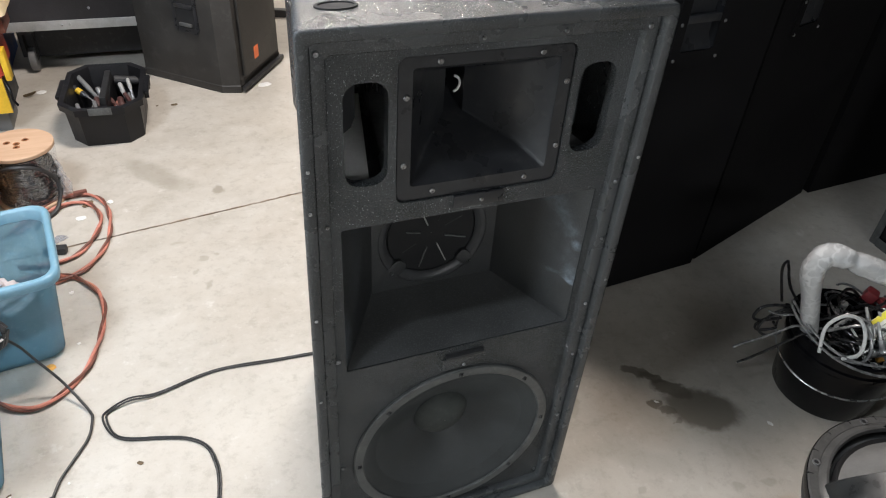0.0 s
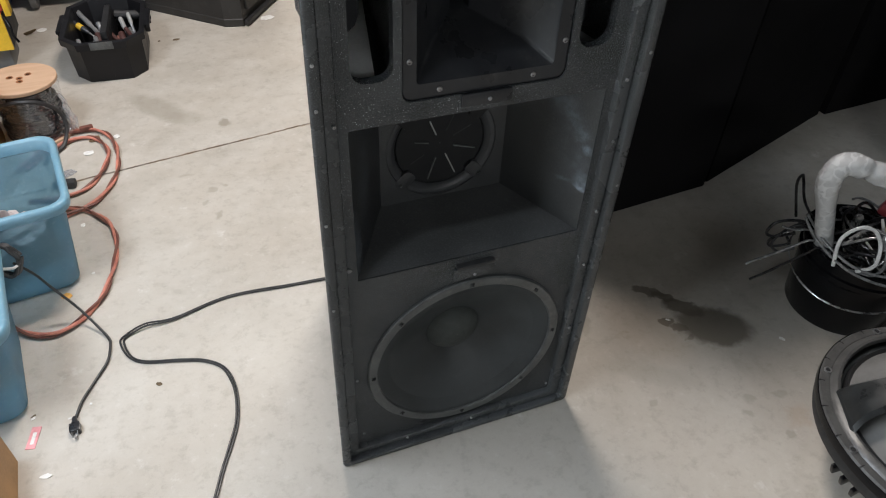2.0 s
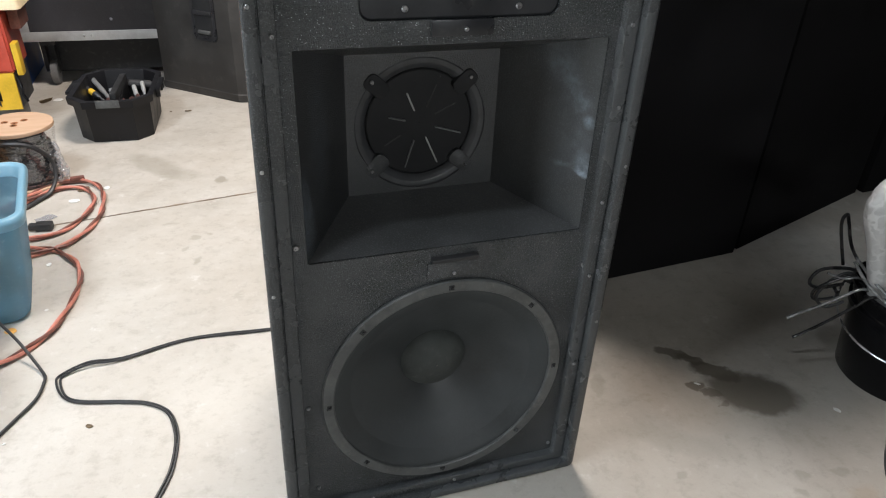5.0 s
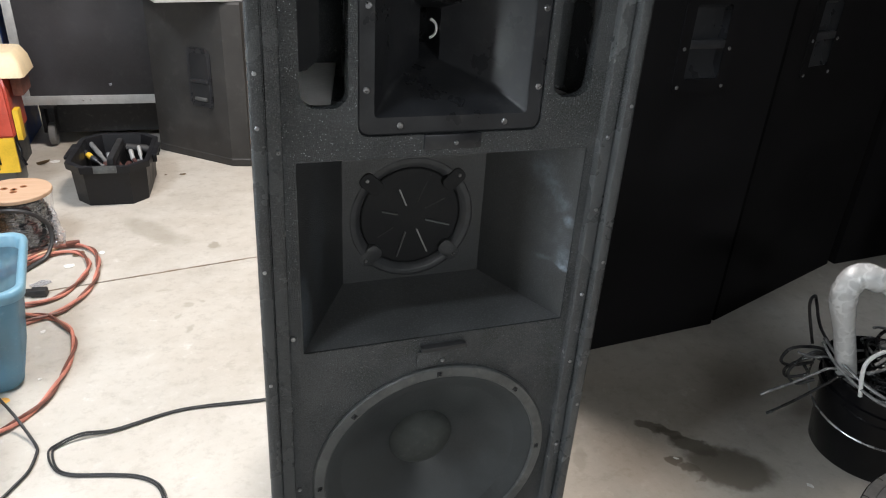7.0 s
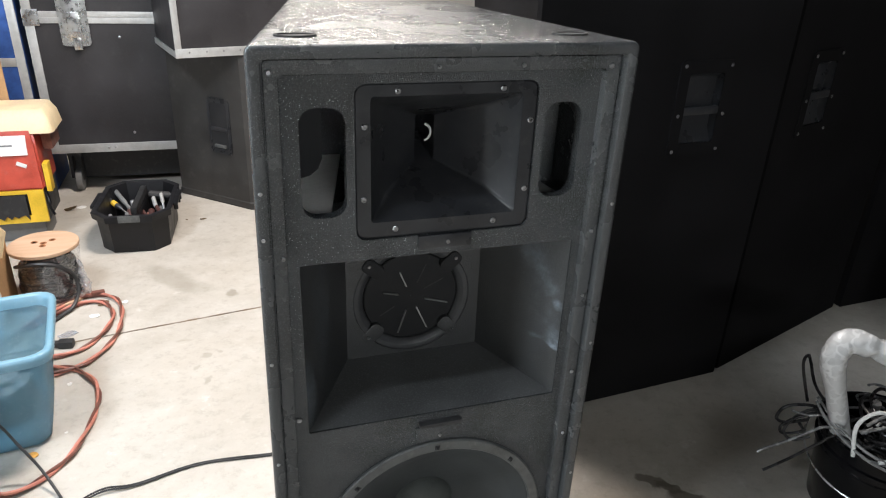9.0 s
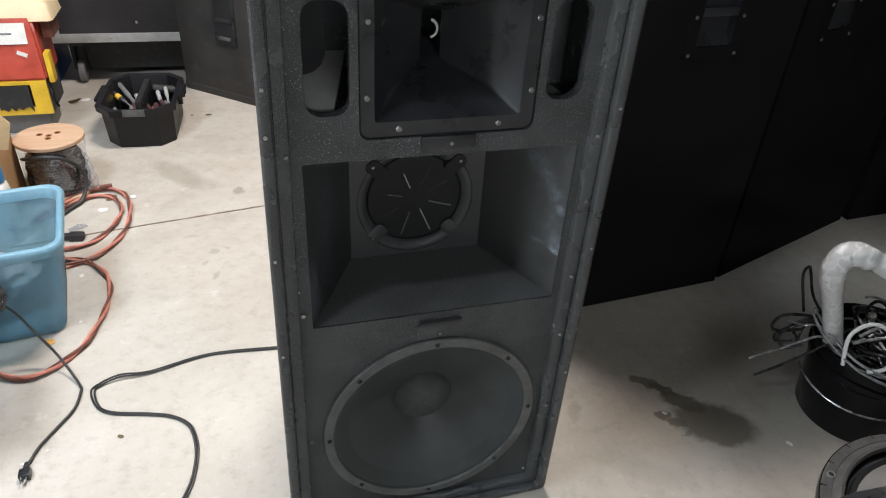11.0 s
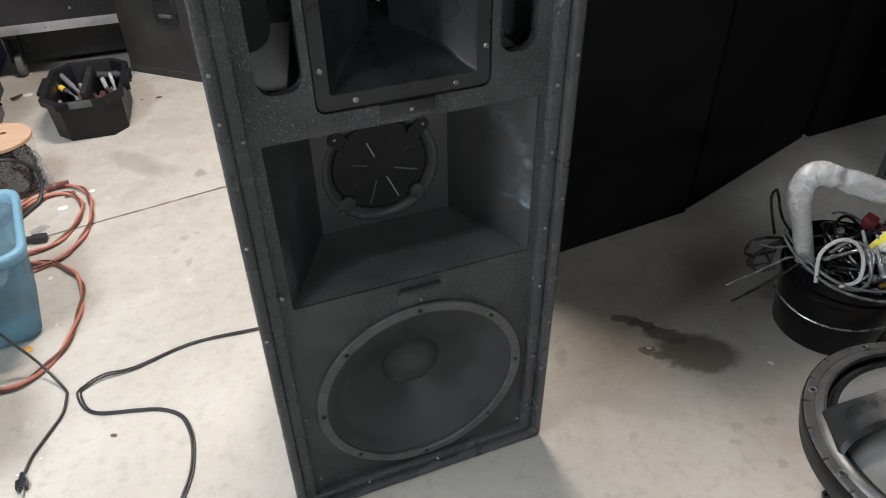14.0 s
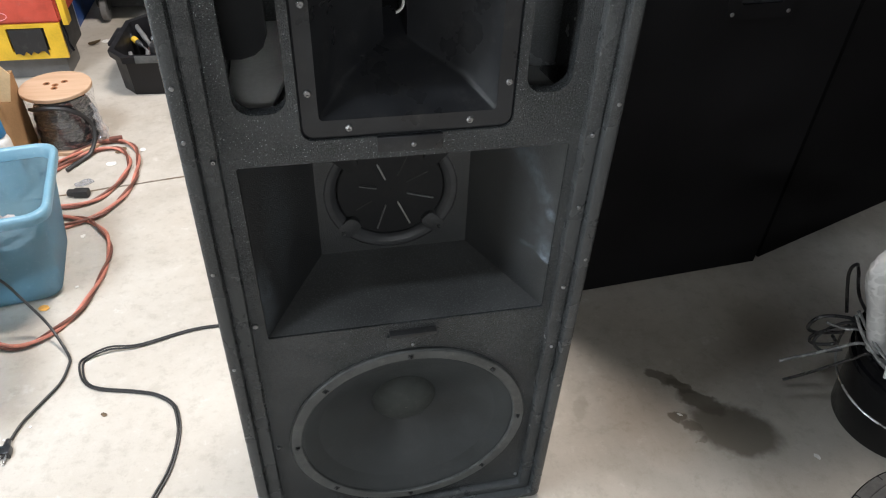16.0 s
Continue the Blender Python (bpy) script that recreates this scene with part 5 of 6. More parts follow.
def build_back_speaker():
    """Black wedge cabinet that stands obliquely, its grille turned away to the side."""
    t = thing("stage_speaker", pose(0, 0, 0), "worn black stage speaker with side handle and orange sticker", "loudspeaker")
    base = [(-0.50, 2.385), (-0.205, 2.108), (-0.130, 2.092), (0.090, 2.425), (0.02, 2.62), (-0.36, 2.72)]
    cx, cy = sum(p[0] for p in base) / 6, sum(p[1] for p in base) / 6

    def ring(s, z):
        return [(cx + (x - cx) * s, cy + (y - cy) * s, z) for x, y in base]

    bm = bmesh.new()
    loft(bm, [ring(0.985, 0.0), ring(1.0, 0.006), ring(1.0, 0.03), ring(0.988, 0.034), ring(0.985, 0.05), ring(0.975, 0.655), ring(0.96, 0.664)], True, True)
    part("cabinet", bm, M_OLDCAB, t, "worn black painted wood", 20)
    # side handle: a dish in a frame on the oblique side
    a = math.degrees(math.atan2(2.108 - 2.385, -0.205 + 0.50))
    m = pose(-0.352, 2.2455, 0, 0, 0, a) @ pose(0, 0.0035, 0)
    bm = panel(bmesh.new(), rounded(-0.06, 0.06, 0.235, 0.475, 0.02, 4), [rounded(-0.045, 0.045, 0.255, 0.455, 0.015, 4)], -0.0053, 0.009)
    bmesh.ops.transform(bm, matrix=pose(0.05, -0.045, 0) @ m, verts=bm.verts)
    h = part("handle", bm, M_PLASTIC, t, "black moulded handle frame")
    # Nearly flat; the dark colour paints the shade of a recess.
    bm = boxed(-0.045, 0.045, -0.0045, 0.004, 0.255, 0.455)
    bmesh.ops.transform(bm, matrix=pose(0.05, -0.045, 0) @ m, verts=bm.verts)
    part("dish", bm, M_DARK, h)
    bm = boxed(-0.045, 0.045, -0.012, -0.001, 0.335, 0.352, 0.004)
    bmesh.ops.transform(bm, matrix=pose(0.05, -0.045, 0) @ m, verts=bm.verts)
    part("grip_bar", bm, M_PLASTIC, h)
    # The lip's glint is painted as a paler grey.
    bm = boxed(-0.03, 0.032, -0.014, -0.001, 0.262, 0.276, 0.004)
    bmesh.ops.transform(bm, matrix=pose(0.05, -0.045, 0) @ m, verts=bm.verts)
    part("lower_lip", bm, M_BASKET, h, "lower lip coloured paler for its highlight")
    # grille and sticker on the front
    b = math.degrees(math.atan2(2.425 - 2.092, 0.09 + 0.13))
    f = pose(-0.125, 2.092, 0, 0, 0, b)
    bm = bmesh.new()
    box(bm, 0.03, 0.365, -0.008, 0.006, 0.06, 0.62, 0.006)
    bmesh.ops.transform(bm, matrix=f, verts=bm.verts)
    part("grille", bm, M_GRILLE, t, "perforated black metal grille")
    bm = boxed(0.125, 0.165, -0.0092, -0.0078, 0.105, 0.158)
    bmesh.ops.transform(bm, matrix=f, verts=bm.verts)
    part("sticker", bm, M_STICKER, t, "bright orange sticker")
    bm = boxed(0.0, 0.395, -0.018, 0.0, 0.008, 0.028, 0.003)
    bmesh.ops.transform(bm, matrix=f, verts=bm.verts)
    part("bottom_rail", bm, M_RUBBER, t, "black rubber rail")


build_back_speaker()


def build_top_case():
    t = thing("rack_case", pose(-0.43, 2.045, 0.666, 0, 0, 14), "black rack case with bright aluminium edges, lying on the stage speaker", "rack case")
    w, d, h = 0.62, 0.45, 0.42
    part("body", boxed(0.004, w, 0.004, d, 0.003, h, 0.002), M_LAMINATE, t, "black laminate panels")
    for dims in ((-0.002, w, -0.002, 0.006, 0, 0.034), (-0.002, 0.022, -0.0025, 0.006, 0.0345, h), (-0.0025, 0.006, 0.0065, d, 0, 0.022), (-0.0025, 0.006, d - 0.03, d + 0.002, 0.0225, h), (-0.002, w, -0.002, 0.006, h - 0.03, h + 0.002)):
        part("edge_trim", boxed(*dims, 0.0008), M_ALU, t, "bright aluminium edge strip")
    for k in range(9):
        part("rivet", lathe(bmesh.new(), [(0.004, -0.0015), (0.003, -0.0035), (0.001, -0.004)], 8, (0.05 + 0.065 * k, 0, 0.02), "y"), M_SCREW, t)


build_top_case()


def build_blue_case():
    t = thing("blue_case", pose(-1.36, 2.44, 0), "blue-panelled case with a grey metal frame beside the flight case", "flight case")
    part("body", boxed(0.0, 0.32, 0.004, 0.4, 0, 0.9), M_BLUEPAINT, t, "blue panel")
    for dims in ((0.29, 0.322, 0.0, 0.012, 0, 0.9), (0.0, 0.289, 0.001, 0.012, 0.395, 0.428), (0.0, 0.289, 0.001, 0.012, 0.575, 0.61)):
        part("edge_trim", boxed(*dims, 0.001), M_ALU, t, "grey metal frame strip")


build_blue_case()


# ---- the dark row of cabinets ----
def build_cabinet(name, place, turn, width, depth, height, hx, hz, label):
    """Trapezoid black cabinet with a recessed handle; local origin at the front's left foot."""
    t = thing(name, pose(*place, 0, 0, 0, turn), label, "loudspeaker", "dark cabinets in a row")
    c = 0.03
    cut = rounded(hx - 0.052, hx + 0.052, hz + 0.016, hz + 0.182, 0.006, 2)
    part("front_board", panel(bmesh.new(), [(0, 0.0), (width - c, 0.0), (width - c, height), (0, height)], [cut], 0.0, 0.018), M_CABINET, t, "black carpeted front")
    bm = bmesh.new()
    o = [(width - c + 0.0005, 0.0), (width, c + 0.01), (width - 0.1, depth), (0.1, depth), (0.0, 0.0185), (width - c + 0.0005, 0.0185)]
    rows = [[bm.verts.new((x, y, z)) for x, y in o] for z in (0.0, height)]
    for k in range(5):
        bm.faces.new((rows[0][k], rows[0][k + 1], rows[1][k + 1], rows[1][k]))
    bm.faces.new(rows[1])
    bm.faces.new(rows[0][::-1])
    bmesh.ops.recalc_face_normals(bm, faces=bm.faces)
    part("cabinet_body", bm, M_CABINET, t, "black carpeted sides and back")
    # the handle: frame, dish, bar, six screws
    h = part("handle", panel(bmesh.new(), rounded(hx - 0.078, hx + 0.078, hz - 0.012, hz + 0.21, 0.012, 3), [rounded(hx - 0.05, hx + 0.05, hz + 0.018, hz + 0.18, 0.006, 2)], -0.005, 0.0045), M_CABINET, t, "black moulded handle frame")
    bm = bmesh.new()
    q = lambda w, a, b, y: at_y([(hx + w, hz + b), (hx - w, hz + b), (hx - w, hz + a), (hx + w, hz + a)], y)  # noqa: E731
    loft(bm, [q(0.05, 0.018, 0.18, -0.004), q(0.05, 0.018, 0.18, 0.004), q(0.046, 0.05, 0.17, 0.016)], False, True)
    # Paler than its frame: light caught in the scoop is put into the colour.
    part("dish", bm, M_PLASTIC, h, "scooped dish")
    part("grip_bar", boxed(hx - 0.05, hx + 0.05, -0.006, 0.008, hz + 0.085, hz + 0.105, 0.004), M_PLASTIC, h)
    for x in (hx - 0.065, hx + 0.065):
        for z in (hz, hz + 0.085, hz + 0.198):
            part("screw", screw(bmesh.new(), x, -0.0049, z, 0.0045), M_SCREW, h)
    return t


build_cabinet("sub_cabinet", (0.345, 0.4889), 4.2, 0.7147, 0.55, 1.3, 0.4417, 0.695, "tall black carpeted cabinet with a recessed handle, in a dark row")
build_cabinet("sub_cabinet", (1.050, 0.552), 18.6, 0.715, 0.55, 1.3, 0.17, 0.70, "tall black carpeted cabinet turned inward, in a dark row")


build_cabinet("sub_cabinet", (1.724, 0.763), 3.4, 0.9, 0.55, 1.3, 0.3, 0.70, "tall black carpeted cabinet at the end of a dark row")


def build_trunk():
    t = thing("trunk", pose(1.70, 0.46, 0, 0, 0, -4), "glossy black trunk with a worn metal edge standing on the concrete", "trunk")
    part("body", boxed(0.002, 0.5, -0.5, -0.002, 0, 0.62, 0.004), M_PAIL, t, "glossy black panels")
    part("edge_strip", boxed(-0.003, 0.022, -0.022, 0.003, 0.0, 0.622, 0.004), M_BASKET, t, "worn dark metal edge")
    part("foot_rail", boxed(-0.004, -0.0005, -0.48, -0.024, 0.0, 0.03, 0.001), M_BASKET, t, "worn metal rail")


build_trunk()


# ---- bucket of cables ----
BX, BY = 1.035, 0.012


def build_bucket():
    t = thing("bucket", pose(BX, BY, 0), "black plastic bucket overflowing with tangled cables, on the concrete", "bucket")
    h = 0.205
    part("pail", lathe(bmesh.new(), [(0.0190, 0.006), (0.1118, 0.004), (0.1155, 0.0), (0.1183, 0.004), (0.1339, h - 0.05), (0.1394, h - 0.048), (0.1402, h - 0.036), (0.1357, h - 0.034), (0.1375, h - 0.008), (0.1430, h - 0.006), (0.1430, h), (0.1357, h + 0.001), (0.1329, h - 0.01), (0.1137, 0.012), (0.0190, 0.01)], 56), M_PAIL, t, "black plastic pail", 30)
    a = math.radians(205)
    pts = []
    for k in range(25):
        s = math.radians(-90 + 7.5 * k)
        side = Vector((math.cos(a), math.sin(a), 0))
        across = Vector((-math.sin(a), math.cos(a), 0))
        pts.append(across * 0.151 * math.sin(s) + side * (0.02 + 0.142 * math.cos(s)) + Vector((0, 0, h - 0.035 - 0.055 * math.cos(s))))
    part("bail", tube(bmesh.new(), pts, 0.0022, 7), M_ZINC, t, "thin wire bail hanging down")
    for s in (-1, 1):
        p = Vector((-math.sin(a), math.cos(a), 0)) * s * 0.145 + Vector((0, 0, h - 0.035))
        part("ear", lathe(bmesh.new(), [(0.012, -0.006), (0.012, 0.006)], 12, tuple(p)), M_PLASTIC, t)


build_bucket()


def build_wrapped_bundle():
    line = curve([(0.95, 0.04, 0.03), (0.942, 0.04, 0.12), (0.925, 0.04, 0.20), (0.878, 0.04, 0.305), (0.840, 0.04, 0.39), (0.836, 0.04, 0.425), (0.853, 0.036, 0.449), (0.895, 0.015, 0.441), (0.99, -0.018, 0.402),
                  (1.066, -0.02, 0.372), (1.092, -0.02, 0.345), (1.096, -0.02, 0.29), (1.118, -0.02, 0.19), (1.11, 0.0, 0.10), (1.09, 0.01, 0.03)], 14)
    t = thing("wrapped_hose", pose(0, 0, 0), "bent hose wrapped in wrinkled clear film, standing in the bucket", "hose")
    bm = bmesh.new()
    rings = []
    run, last = 0.0, line[0]
    for k, (p, side, up) in enumerate(frames(line)):
        run += (p - last).length
        last = p
        loose = min(1.0, max(0.0, (p.z - 0.33) / 0.07))
        r0 = 0.0200 + 0.0042 * loose
        ring = []
        for j in range(40):
            a = 2 * math.pi * j / 40
            d = math.cos(a) * side + math.sin(a) * up
            pleat = math.sin(5 * a + 55 * run + 3 * noise.noise(p * 9)) * (0.008 + 0.022 * loose)
            crush = noise.noise(p * 16 + d * 0.8) * (0.03 + 0.06 * loose) + (abs(noise.noise(p * 42 + d * 1.3)) - 0.15) * (0.02 + 0.16 * loose)
            pinch = -0.22 * loose * math.exp(-(((run - 0.50) / 0.012) ** 2))
            ring.append(p + r0 * (1 + pleat + crush + pinch) * d)
        rings.append(ring)
    part("film", loft(bm, rings, True, True), M_WRAP, t, "wrinkled clear plastic film", 50)
    part("hose", tube(bmesh.new(), line, 0.015, 10), M_GREYCABLE, t, "grey hose inside the film")


build_wrapped_bundle()


def build_tangle():
    rng = random.Random(21)
    kinds = ((M_GLOSSCABLE, 0.0038, "black cable coiled in the bucket", 34), (M_WHITECABLE, 0.0028, "white cable looped in the bucket", 3), (M_STEELCABLE, 0.0030, "grey cable looped in the bucket", 8))
    for mat, r, label, count in kinds:
        for k in range(count):
            c = Vector((BX + rng.uniform(-0.05, 0.06), BY + rng.uniform(-0.06, 0.05), rng.uniform(0.10, 0.215)))
            rad, turn, tilt = rng.uniform(0.03, 0.075), rng.uniform(0, 360), rng.uniform(-45, 45)
            m = Matrix.Translation(c) @ pose(0, 0, 0, tilt, rng.uniform(-35, 35), turn)
            span = rng.uniform(220, 560)
            pts = [m @ Vector((rad * math.cos(radians(b)) * (1 + 0.2 * math.sin(b * 0.02)), rad * math.sin(radians(b)), 0.00008 * b + rng.uniform(-0.004, 0.004))) for b in range(0, int(span), 30)]
            pts = [Vector((BX + (p.x - BX) * min(1, 0.122 / max(1e-4, math.hypot(p.x - BX, p.y - BY))), BY + (p.y - BY) * min(1, 0.122 / max(1e-4, math.hypot(p.x - BX, p.y - BY))), p.z)) for p in pts]
            cable("coiled_cable", pts, r, mat, label, "cable", "cables in the bucket")
    # loops that hang over the rim
    hook = lambda *p: [(BX + x, BY + y, z) for x, y, z in p]  # noqa: E731
    out = (
        (hook((-0.06, 0.06, 0.17), (-0.12, 0.08, 0.228), (-0.155, 0.10, 0.232), (-0.19, 0.11, 0.225), (-0.205, 0.11, 0.20), (-0.18, 0.105, 0.185), (-0.14, 0.085, 0.20)), 0.0036, M_GLOSSCABLE),
        (hook((-0.07, 0.05, 0.17), (-0.13, 0.07, 0.222), (-0.16, 0.085, 0.215), (-0.195, 0.10, 0.185), (-0.185, 0.10, 0.16), (-0.155, 0.08, 0.175), (-0.17, 0.08, 0.20)), 0.0034, M_GLOSSCABLE),
        (hook((-0.08, 0.06, 0.17), (-0.13, 0.08, 0.225), (-0.16, 0.095, 0.21), (-0.185, 0.10, 0.17), (-0.165, 0.09, 0.145), (-0.14, 0.07, 0.165)), 0.0034, M_CABLE),
        (hook((-0.05, 0.04, 0.17), (-0.125, 0.06, 0.224), (-0.155, 0.075, 0.222), (-0.18, 0.085, 0.228), (-0.19, 0.09, 0.232)), 0.0028, M_STEELCABLE),
        (hook((-0.08, 0.02, 0.17), (-0.14, 0.035, 0.218), (-0.175, 0.05, 0.20), (-0.21, 0.065, 0.172), (-0.245, 0.08, 0.148), (-0.262, 0.085, 0.138)), 0.0030, M_STEELCABLE),
        (hook((-0.05, 0.0, 0.17), (-0.14, 0.01, 0.216), (-0.165, 0.025, 0.19), (-0.20, 0.045, 0.145), (-0.235, 0.06, 0.112), (-0.252, 0.066, 0.10)), 0.0030, M_GLOSSCABLE),
        (hook((-0.04, 0.08, 0.17), (-0.10, 0.12, 0.25), (-0.118, 0.14, 0.31), (-0.138, 0.135, 0.336), (-0.150, 0.13, 0.315), (-0.13, 0.11, 0.23)), 0.0034, M_GLOSSCABLE),
        (hook((-0.155, 0.07, 0.265), (-0.150, 0.02, 0.232), (-0.130, -0.065, 0.208), (-0.075, -0.135, 0.204), (0.01, -0.155, 0.206), (0.09, -0.125, 0.212), (0.135, -0.05, 0.225)), 0.0032, M_STEELCABLE),
        (hook((-0.148, 0.075, 0.27), (-0.142, 0.0, 0.236), (-0.115, -0.075, 0.216), (-0.04, -0.128, 0.214), (0.06, -0.12, 0.22), (0.115, -0.04, 0.23)), 0.0032, M_STEELCABLE),
        (hook((-0.14, -0.035, 0.20), (-0.138, -0.02, 0.265), (-0.11, -0.03, 0.30), (-0.075, -0.045, 0.29), (-0.062, -0.065, 0.255), (-0.085, -0.085, 0.225), (-0.12, -0.075, 0.212)), 0.0042, M_WHITECABLE),
        (hook((-0.075, -0.045, 0.29), (-0.052, -0.065, 0.26), (-0.055, -0.09, 0.225), (-0.09, -0.095, 0.208), (-0.125, -0.06, 0.205)), 0.0036, M_STEELCABLE),
        (hook((-0.125, -0.04, 0.215), (-0.09, -0.07, 0.205), (-0.05, -0.08, 0.23), (-0.04, -0.06, 0.27), (-0.07, -0.03, 0.285), (-0.11, -0.02, 0.26)), 0.0034, M_STEELCABLE),
        (hook((-0.01, -0.10, 0.225), (0.01, -0.09, 0.265), (0.05, -0.06, 0.285), (0.10, -0.03, 0.285), (0.13, -0.0, 0.25)), 0.0046, M_WHITECABLE),
        (hook((-0.09, 0.0, 0.22), (-0.05, -0.04, 0.262), (0.0, -0.08, 0.262), (0.06, -0.11, 0.225), (0.10, -0.10, 0.215)), 0.0036, M_STEELCABLE),
        (hook((-0.10, 0.03, 0.23), (-0.06, -0.01, 0.275), (0.0, -0.02, 0.285), (0.07, 0.0, 0.275), (0.11, 0.03, 0.25)), 0.0036, M_GLOSSCABLE),
        (hook((-0.02, -0.11, 0.19), (-0.035, -0.12, 0.23), (0.0, -0.125, 0.25), (0.03, -0.12, 0.225), (0.035, -0.115, 0.19)), 0.0034, M_STEELCABLE),
        (hook((-0.05, -0.10, 0.20), (-0.06, -0.115, 0.215), (-0.04, -0.13, 0.19), (0.0, -0.15, 0.165), (0.05, -0.145, 0.175), (0.06, -0.125, 0.21)), 0.0030, M_STEELCABLE),
    )
    for pts, r, mat in out:
        names = {M_GLOSSCABLE.name: "black", M_CABLE.name: "black", M_STEELCABLE.name: "grey", M_WHITECABLE.name: "white"}
        cable("loose_cable", pts, r, mat, f"{names[mat.name]} cable looping over the rim of the bucket", "cable", "cables in the bucket")
    c = thing("warning_card", Matrix.Translation((1.027, -0.062, 0.267)) @ look((0, 0, 0), (0.738, 0.403, -0.541), 0).to_3x3().to_4x4() @ pose(0, 0, 0, 0, 0, 68) @ Matrix.Scale(0.82, 4), "white printed card with a yellow strip, among the cables", "card")
    part("card", boxed(-0.036, 0.036, -0.045, 0.045, -0.001, 0.001), M_WHITE, c)
    part("yellow_strip", boxed(-0.036, 0.036, 0.028, 0.044, 0.0011, 0.0016), M_LABELYELLOW, c)
    for k in range(7):
        part("print_bar", boxed(-0.03, 0.03 - 0.008 * (k % 3), 0.017 - 0.008 * k, 0.0185 - 0.008 * k, 0.0011, 0.0014), M_INK, c)
    rng = random.Random(12)
    for k in range(5):
        x, y = rng.uniform(-0.03, 0.03), rng.uniform(-0.11, -0.04)
        p = thing("paper_strip", pose(BX + x, BY + y, 0.238 + 0.008 * k, rng.uniform(-40, 40), rng.uniform(20, 60), rng.uniform(0, 360)), "narrow white paper strip among the cables", "paper", "scraps in the bucket")
        part("strip", boxed(-0.03, 0.03, -0.0055, 0.0055, -0.0006, 0.0006), M_WHITE, p)
    for k, (x, y, z, rz, tilt) in enumerate(((-0.03, -0.06, 0.272, 20, 60), (-0.01, -0.085, 0.245, 70, 70), (-0.02, -0.105, 0.235, 110, 50), (-0.03, 0.03, 0.265, 40, 65), (0.0, -0.075, 0.262, 200, 75), (0.02, -0.10, 0.23, 150, 60), (-0.045, -0.09, 0.222, 80, 40), (0.05, -0.095, 0.225, 20, 55), (0.035, -0.02, 0.275, 240, 50))):
        p = thing("metal_connector", pose(BX + x, BY + y, z, 0, tilt, rz), "nickel audio connector among the cables", "connector", "connectors in the bucket")
        part("barrel", lathe(bmesh.new(), [(0.008, 0), (0.0095, 0.004), (0.0095, 0.03), (0.0085, 0.034), (0.0085, 0.045), (0.005, 0.06)], 14, axis="x"), M_ZINC, p)
        if k in (0, 5):
            part("tape", lathe(bmesh.new(), [(0.0088, 0.04), (0.0092, 0.042), (0.0075, 0.056), (0.006, 0.058)], 12, axis="x"), M_AMBER, p, "amber tape band")
    for x, y, z, rz, tilt in ((-0.045, -0.050, 0.273, 262, 48), (-0.030, -0.080, 0.252, 275, 55), (-0.018, -0.095, 0.240, 268, 62), (0.0, -0.06, 0.262, 300, 50)):
        p = thing("cable_plug", pose(BX + x, BY + y, z, 0, tilt, rz) @ Matrix.Scale(0.66, 4), "bright metal cable plug lying over the tangle", "connector", "connectors in the bucket")
        part("shell", lathe(bmesh.new(), [(0.004, -0.03), (0.0065, -0.028), (0.0075, 0.0), (0.0105, 0.002), (0.0105, 0.022), (0.0095, 0.024), (0.0095, 0.048), (0.008, 0.05), (0.007, 0.046)], 18, axis="x"), M_STEEL, p, "polished shell")
        part("sleeve", lathe(bmesh.new(), [(0.0036, -0.06), (0.0048, -0.056), (0.006, -0.029), (0.004, -0.028)], 12, axis="x"), M_PALE, p, "pale strain relief")
    for x, y, z, rz in ((0.088, 0.05, 0.243, 30), (0.105, 0.02, 0.230, 80)):
        bm = boxed(-0.022, 0.022, -0.015, 0.015, -0.014, 0.014, 0.006)
        p = tagged(part("red_connector", bm, M_REDPLASTIC, None, "red plastic connector among the cables"), category="connector", group="connectors in the bucket")
        p.matrix_world = pose(BX + x, BY + y, z, 15, 10, rz)


build_tangle()


# ---- two driver frames stacked on the floor ----
DX, DY = 0.805, -0.438


